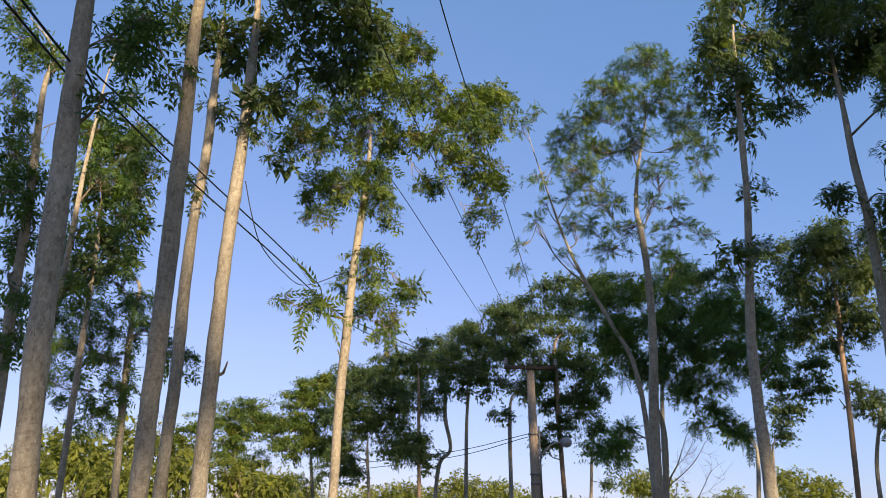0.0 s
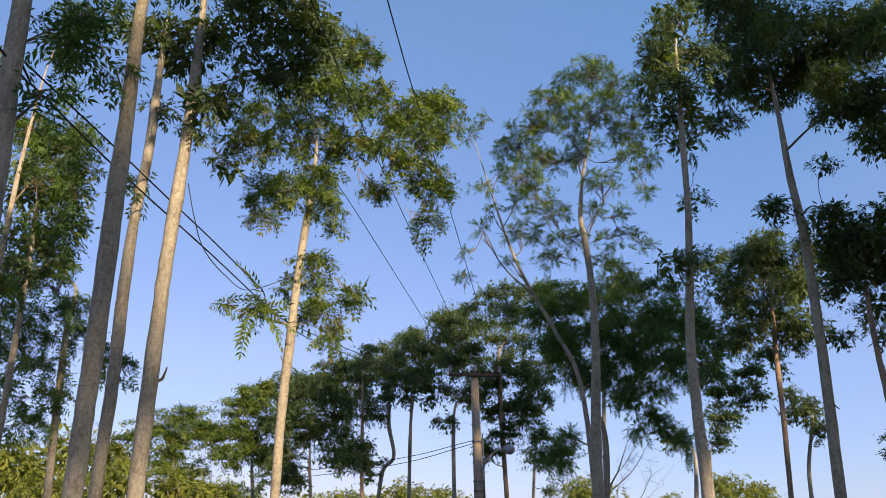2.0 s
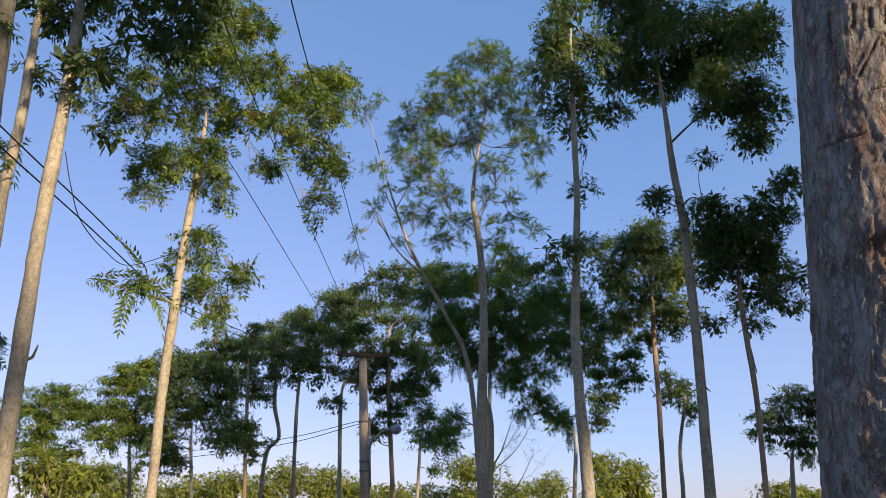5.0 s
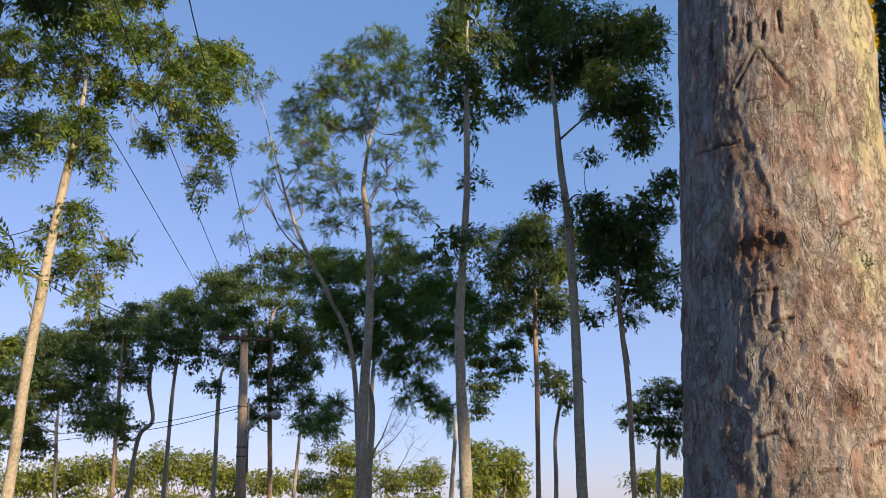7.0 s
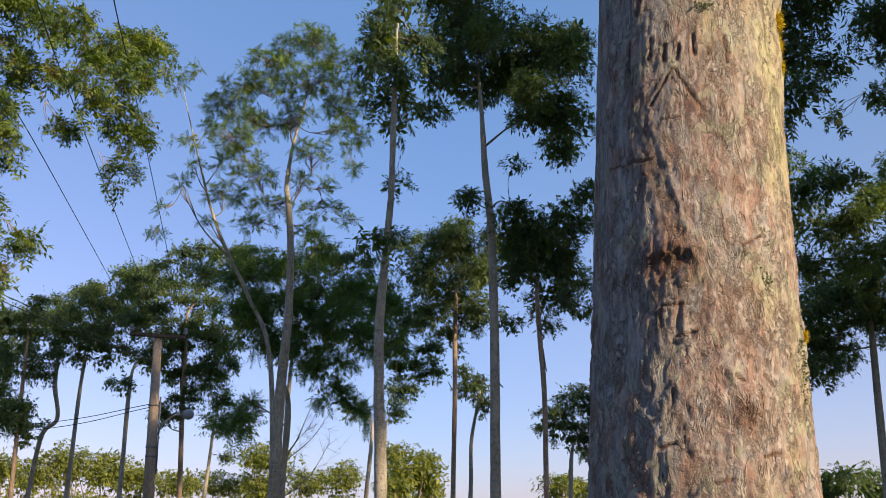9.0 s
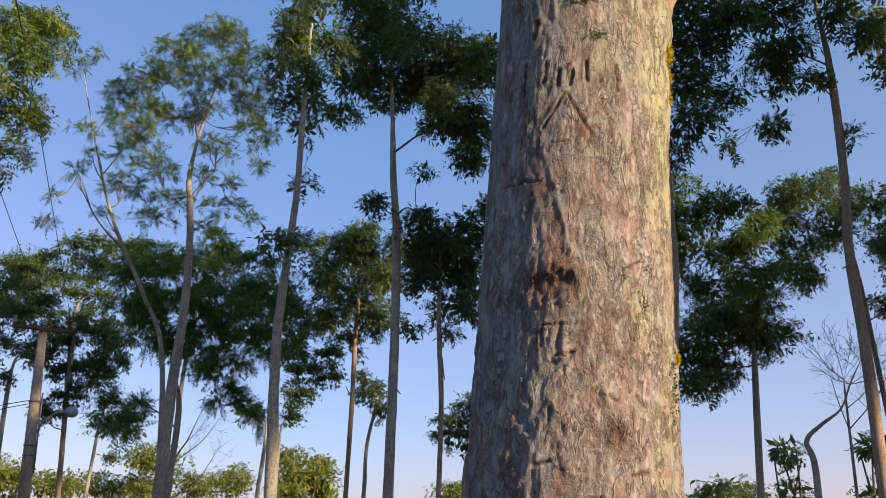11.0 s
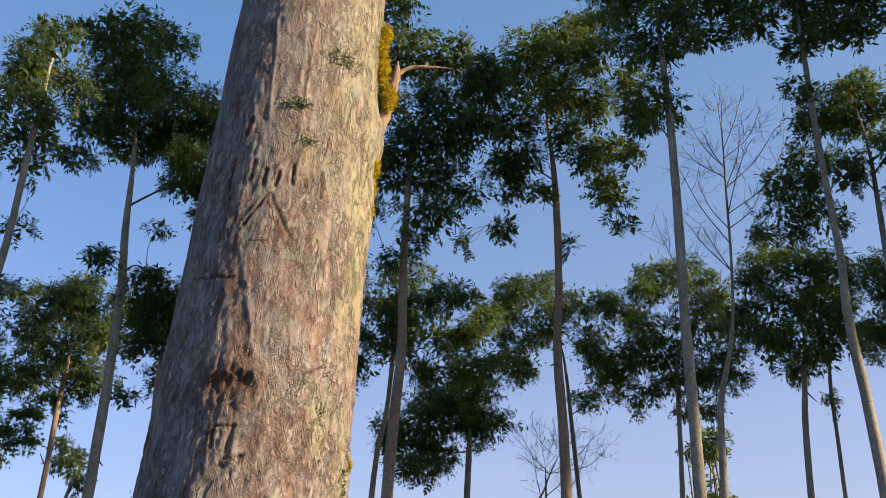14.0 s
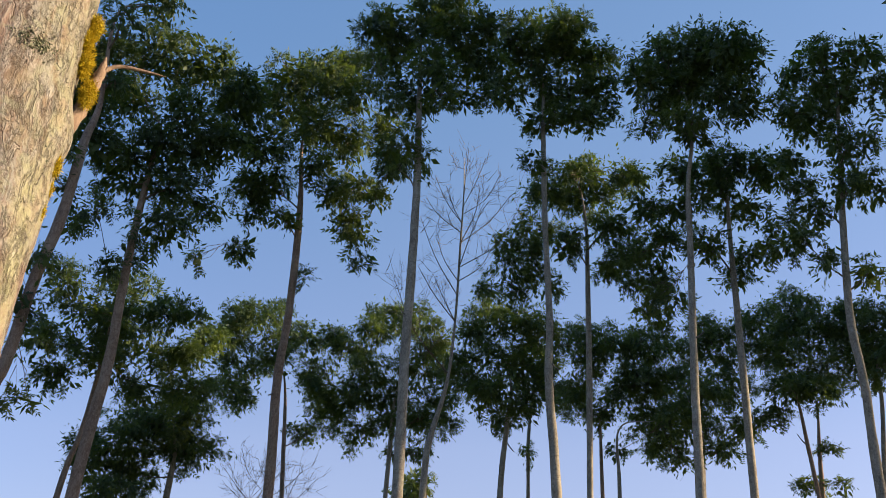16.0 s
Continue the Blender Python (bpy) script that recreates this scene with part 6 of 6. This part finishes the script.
def flaky_bark():
    """Thin plates of grey, tan and pinkish bark, each of its own tone, with cracks between and raw reddish patches."""
    m, n, b = material("flaky_bark", 0.85, 0.25)
    v = coords(n)
    def attr(name):
        k = n.nodes.new("ShaderNodeAttribute")
        k.attribute_name = name
        return k.outputs["Fac"]
    def times(p, q):
        k = n.nodes.new("ShaderNodeMath")
        k.operation, k.use_clamp = "MULTIPLY", True
        for socket, value in zip(k.inputs, (p, q)):
            if isinstance(value, float):
                socket.default_value = value
            else:
                n.links.new(value, socket)
        return k.outputs[0]
    def plates(scale, stretch, wobble, feature):
        w = n.nodes.new("ShaderNodeVectorMath")
        w.operation = "MULTIPLY_ADD"
        nz = node(n, "ShaderNodeTexNoise", Scale=45.0, Detail=5.0, Roughness=0.65)
        n.links.new(v, nz.inputs["Vector"])
        n.links.new(nz.outputs["Color"], w.inputs[0])
        w.inputs[1].default_value = (wobble, wobble, wobble * 0.7)
        n.links.new(coords(n, (1, 1, stretch)), w.inputs[2])
        cells = node(n, "ShaderNodeTexVoronoi", Scale=scale)
        cells.feature = feature
        n.links.new(w.outputs[0], cells.inputs["Vector"])
        return cells.outputs["Distance" if feature == "DISTANCE_TO_EDGE" else "Color"]
    each = plates(46.0, 0.42, 0.05, "F1")
    col = ramp(n, each, (0.15, (0.187, 0.140, 0.122)), (0.42, (0.249, 0.194, 0.171)), (0.62, (0.291, 0.239, 0.214)), (0.85, (0.344, 0.294, 0.262)))
    col = mix(n, 0.5, col, ramp(n, plates(85.0, 0.50, 0.04, "F1"), (0.2, (0.164, 0.106, 0.084)), (0.55, (0.257, 0.204, 0.178)), (0.9, (0.394, 0.338, 0.301))))
    mottle = noisy(n, coords(n, (1, 1, 0.50)), 24.0, 7.0, 0.68, 0.6)
    col = mix(n, ramp(n, mottle, (0.49, (0, 0, 0)), (0.57, (0.750, 0.750, 0.750))), col, mix(n, each, (0.197, 0.190, 0.193), (0.302, 0.286, 0.277)))
    pink = ramp(n, noisy(n, coords(n, (1, 1, 0.24)), 30.0, 6.0, 0.65, 0.5), (0.51, (0, 0, 0)), (0.58, (0.700, 0.700, 0.700)))
    col = mix(n, pink, col, (0.245, 0.140, 0.110))
    raw = ramp(n, noisy(n, coords(n, (1, 1, 0.34)), 19.0, 6.0, 0.6, 0.9), (0.56, (0, 0, 0)), (0.61, (0.800, 0.800, 0.800)))
    col = mix(n, raw, col, mix(n, each, (0.120, 0.070, 0.054), (0.207, 0.119, 0.091)))
    flecks = ramp(n, noisy(n, coords(n, (1, 1, 0.34)), 72.0, 5.0, 0.65, 0.8), (0.56, (0, 0, 0)), (0.62, (0.650, 0.650, 0.650)))
    col = mix(n, flecks, col, (0.420, 0.373, 0.337))
    dirt = ramp(n, noisy(n, coords(n, (1, 1, 0.30)), 56.0, 6.0, 0.65, 1.0), (0.37, (0.700, 0.700, 0.700)), (0.43, (0, 0, 0)))
    col = mix(n, dirt, col, (0.115, 0.068, 0.050))
    green = ramp(n, noisy(n, v, 20.0, 5.0), (0.55, (0, 0, 0)), (0.62, (0.550, 0.550, 0.550)))
    col = mix(n, green, col, (0.285, 0.295, 0.205))
    patchy = ramp(n, noisy(n, coords(n, (1, 1, 0.5)), 24.0, 5.0), (0.46, (0, 0, 0)), (0.56, (0.600, 0.600, 0.600)))
    col = mix(n, times(attr("smooth_side"), patchy), col, (0.270, 0.278, 0.268))
    tufts = ramp(n, noisy(n, v, 60.0, 5.0, 0.7), (0.3, (0.350, 0.350, 0.350)), (0.6, (1, 1, 1)))
    col = mix(n, times(attr("moss"), tufts), col, (0.365, 0.345, 0.195))
    col = mix(n, attr("knot"), col, ramp(n, noisy(n, v, 110.0, 5.0, 0.7), (0.38, (0.050, 0.024, 0.015)), (0.54, (0.178, 0.089, 0.053)), (0.70, (0.239, 0.131, 0.084))))
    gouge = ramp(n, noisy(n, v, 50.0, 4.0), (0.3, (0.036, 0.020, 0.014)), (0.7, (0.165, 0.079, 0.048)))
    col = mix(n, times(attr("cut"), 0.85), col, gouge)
    here = ramp(n, noisy(n, v, 22.0, 4.0), (0.45, (0, 0, 0)), (0.56, (1, 1, 1)))
    seam = noisy(n, coords(n, (1, 1, 0.26)), 30.0, 4.0, 0.55, 0.7)      # long wavy cracks with a pale raised lip
    crack = mix(n, 1.0, ramp(n, seam, (0.482, (0, 0, 0)), (0.497, (0.6, 0.6, 0.6)), (0.512, (0, 0, 0))), here, "MULTIPLY")
    lip = mix(n, 1.0, ramp(n, seam, (0.505, (0, 0, 0)), (0.522, (0.4, 0.4, 0.4)), (0.548, (0, 0, 0))), here, "MULTIPLY")
    edge = plates(66.0, 0.34, 0.055, "DISTANCE_TO_EDGE")               # small plates, each with its own rim
    torn = ramp(n, noisy(n, coords(n, (1, 1, 0.6)), 26.0, 4.0), (0.42, (0.05, 0.05, 0.05)), (0.60, (1, 1, 1)))
    gap = mix(n, 1.0, ramp(n, edge, (0.0, (0.6, 0.6, 0.6)), (0.040, (0, 0, 0))), torn, "MULTIPLY")
    rim = mix(n, 1.0, ramp(n, edge, (0.06, (0, 0, 0)), (0.11, (0.55, 0.55, 0.55)), (0.20, (0, 0, 0))), torn, "MULTIPLY")
    col = mix(n, mix(n, 1.0, lip, rim, "LIGHTEN"), col, (0.500, 0.450, 0.400))
    col = mix(n, mix(n, 1.0, mix(n, 1.0, crack, gap, "LIGHTEN"), (0.8, 0.8, 0.8), "MULTIPLY"), col, (0.082, 0.052, 0.040))
    col = mix(n, times(attr("lip"), 0.75), col, (0.47, 0.41, 0.34))
    n.links.new(col, b.inputs["Base Color"])
    fine = noisy(n, coords(n, (1, 1, 0.5)), 70.0, 6.0, 0.62, 0.8)
    finer = noisy(n, coords(n, (1, 1, 0.7)), 420.0, 4.0, 0.6)
    dome = ramp(n, edge, (0.0, (0, 0, 0)), (0.16, (1, 1, 1)))
    relief = mix(n, 0.12, mix(n, 0.45, mix(n, 0.6, fine, each), mix(n, torn, (0.8, 0.8, 0.8), dome)), finer)
    relief = mix(n, lip, mix(n, crack, relief, (0, 0, 0)), (1, 1, 1))
    bump(n, b, relief, 1.0, 0.012)
    return m


build_near_trunk()


# ---- pole, lamp and wires ----
def painted(name, colour, rough=0.7, metal=0.0, scale=20.0):
    m, n, b = material(name, rough, 0.3)
    b.inputs["Metallic"].default_value = metal
    dark = tuple(c * 0.55 for c in colour)
    v = coords(n, (1, 1, 0.3))
    n.links.new(mix(n, ramp(n, noisy(n, v, scale, 6.0), (0.35, (0, 0, 0)), (0.7, (1, 1, 1))), dark, colour), b.inputs["Base Color"])
    bump(n, b, noisy(n, v, scale * 3, 5.0), 0.4, 0.01)
    return m


def cylinder(bm, a, b, r0, r1, sides=12):
    a, b = Vector(a), Vector(b)
    m = Matrix.Translation((a + b) / 2) @ (b - a).to_track_quat("Z", "Y").to_matrix().to_4x4()
    bmesh.ops.create_cone(bm, cap_ends=True, segments=sides, radius1=r0, radius2=r1, depth=(b - a).length, matrix=m)


def box(bm, centre, size, turn=0.0, bevel=0.008):
    m = Matrix.Translation(centre) @ Matrix.Rotation(turn, 4, "Z") @ Matrix.Diagonal((*size, 1))
    made = bmesh.ops.create_cube(bm, size=1, matrix=m)
    edges = {e for v in made["verts"] for e in v.link_edges}
    bmesh.ops.bevel(bm, geom=list(edges), offset=bevel, segments=1, affect="EDGES")


PX, PY = 3.09, 28.83


def build_pole():
    wood = painted("pole_wood", (0.46, 0.35, 0.25))
    steel = painted("galvanised_steel", (0.30, 0.29, 0.28), 0.5, 0.6)
    glaze = painted("porcelain", (0.5, 0.48, 0.45), 0.25, 0.0, 8.0)
    root = base("utility_pole", PX, PY)
    tagged(root, "weathered pale utility pole with crossarm and insulators", "utility pole")
    bm = bmesh.new()
    cylinder(bm, (PX + 0.28, PY, -0.3), (PX, PY, 6.98), 0.20, 0.13, 18)
    part("pole", bm, wood, root)
    bm = bmesh.new()
    box(bm, (PX - 0.02, PY - 0.17, 6.97), (1.75, 0.10, 0.12))
    part("crossarm", bm, painted("crossarm_wood", (0.10, 0.065, 0.05)), root)
    for dx in (-0.85, 0.0, 0.85):
        bm = bmesh.new()
        cylinder(bm, (PX + dx, PY - 0.17, 7.02), (PX + dx, PY - 0.17, 7.15), 0.02, 0.02, 8)
        for k in range(3):
            cylinder(bm, (PX + dx, PY - 0.17, 7.10 + 0.07 * k), (PX + dx, PY - 0.17, 7.15 + 0.07 * k), 0.095 - 0.012 * k, 0.06 - 0.008 * k, 12)
        part("insulator", bm, glaze, root)
    for z in (3.1, 3.4, 4.7):
        bm = bmesh.new()
        cylinder(bm, (PX + 0.28 * (1 - z / 7), PY, z), (PX + 0.28 * (1 - z / 7), PY, z + 0.06), 0.185, 0.185, 18)
        part("band", bm, steel, root)
    bm = bmesh.new()
    cylinder(bm, (PX + 0.34, PY - 0.12, 2.6), (PX + 0.26, PY - 0.12, 5.0), 0.025, 0.025, 8)
    part("conduit", bm, steel, root)
    # street lamp on a bent arm
    lamp = base("street_lamp", PX + 0.30, PY - 0.16, 3.8)
    tagged(lamp, "round grey street lamp on a bent arm", "street lamp")
    arm = spline([(PX + 0.28, PY - 0.12, 3.80), (PX + 0.36, PY - 0.25, 4.10), (PX + 0.70, PY - 0.35, 4.40), (PX + 0.98, PY - 0.4, 4.45)], 5)
    v, q = tube(arm, np.full(len(arm), 0.035), 8)
    child("arm", mesh_from("arm", v, [q], [steel], smooth=True), lamp)
    bm = bmesh.new()
    bmesh.ops.create_uvsphere(bm, u_segments=20, v_segments=12, radius=0.19, matrix=Matrix.Translation((PX + 1.13, PY - 0.42, 4.45)) @ Matrix.Diagonal((1, 1, 0.9, 1)))
    part("globe", bm, painted("lamp_globe", (0.36, 0.36, 0.38), 0.35, 0.0, 6.0), lamp)
    bm = bmesh.new()
    cylinder(bm, (PX + 0.93, PY - 0.4, 4.45), (PX + 1.0, PY - 0.4, 4.45), 0.09, 0.11, 12)
    part("collar", bm, steel, lamp)


build_pole()


def wire(points, radius, label):
    m = bpy.data.materials.get("cable_black")
    if not m:
        m, n, b = material("cable_black", 0.6, 0.3)
        n.links.new(ramp(n, noisy(n, coords(n), 3.0, 4.0), (0.3, (0.012, 0.012, 0.014)), (0.7, (0.03, 0.03, 0.032))), b.inputs["Base Color"])
    line = spline(points, 16)
    v, q = tube(line, np.full(len(line), radius), 6)
    tagged(new("overhead_wire", mesh_from("overhead_wire", v, [q], [m], smooth=True)), label, "wire", "overhead wires")


bare, thick = "thin bare overhead power wire strung to the pole", "thick black insulated overhead cable between the trees"
wire(((PX + 0.76, PY - 0.17, 7.28), (0.85, 13.97, 7.90), (-0.09, 8.0, 7.16), (-1.7, -2.0, 6.9), (-4.5, -20.0, 7.4)), 0.008, bare)
wire(((PX, PY - 0.17, 7.28), (0.15, 15.0, 7.64), (-0.85, 8.56, 7.15), (-2.4, -2.0, 6.9), (-5.3, -20.0, 7.4)), 0.008, bare)
wire(((PX - 0.76, PY - 0.17, 7.28), (-0.54, 14.99, 7.27), (-1.56, 9.27, 6.95), (-3.2, -2.0, 6.8), (-6.1, -20.0, 7.4)), 0.008, bare)
wire(((PX - 0.1, PY - 0.2, 6.1), (-1.11, 17.97, 5.42), (-1.93, 15.38, 5.40), (-2.52, 11.22, 5.30), (-2.97, 8.50, 5.29), (-3.16, 6.80, 5.26), (-3.05, 4.93, 4.93), (-3.3, -8.0, 5.2)), 0.010, thick)
wire(((PX - 0.1, PY - 0.2, 6.2), (-1.65, 16.92, 5.56), (-2.19, 14.03, 5.61), (-2.55, 11.73, 5.61), (-2.83, 10.11, 5.61), (-3.09, 8.24, 5.56), (-3.13, 6.48, 5.32), (-2.96, 4.99, 4.97), (-3.0, -8.0, 5.2)), 0.010, thick)
wire(((-2.45, 9.55, 5.58), (-2.35, 9.62, 5.17), (-2.27, 9.94, 4.88), (-2.15, 10.79, 4.81), (-2.01, 11.83, 4.92), (-1.5, 12.4, 5.3)), 0.006, "thin dark drop cable sagging from a trunk")
wire(((PX - 0.05, PY - 0.1, 4.75), (0.2, 32.0, 4.35), (-6.0, 42.0, 4.4)), 0.012, thick)
wire(((PX - 0.05, PY - 0.1, 4.65), (0.2, 32.0, 4.15), (-6.0, 42.0, 4.1)), 0.012, thick)
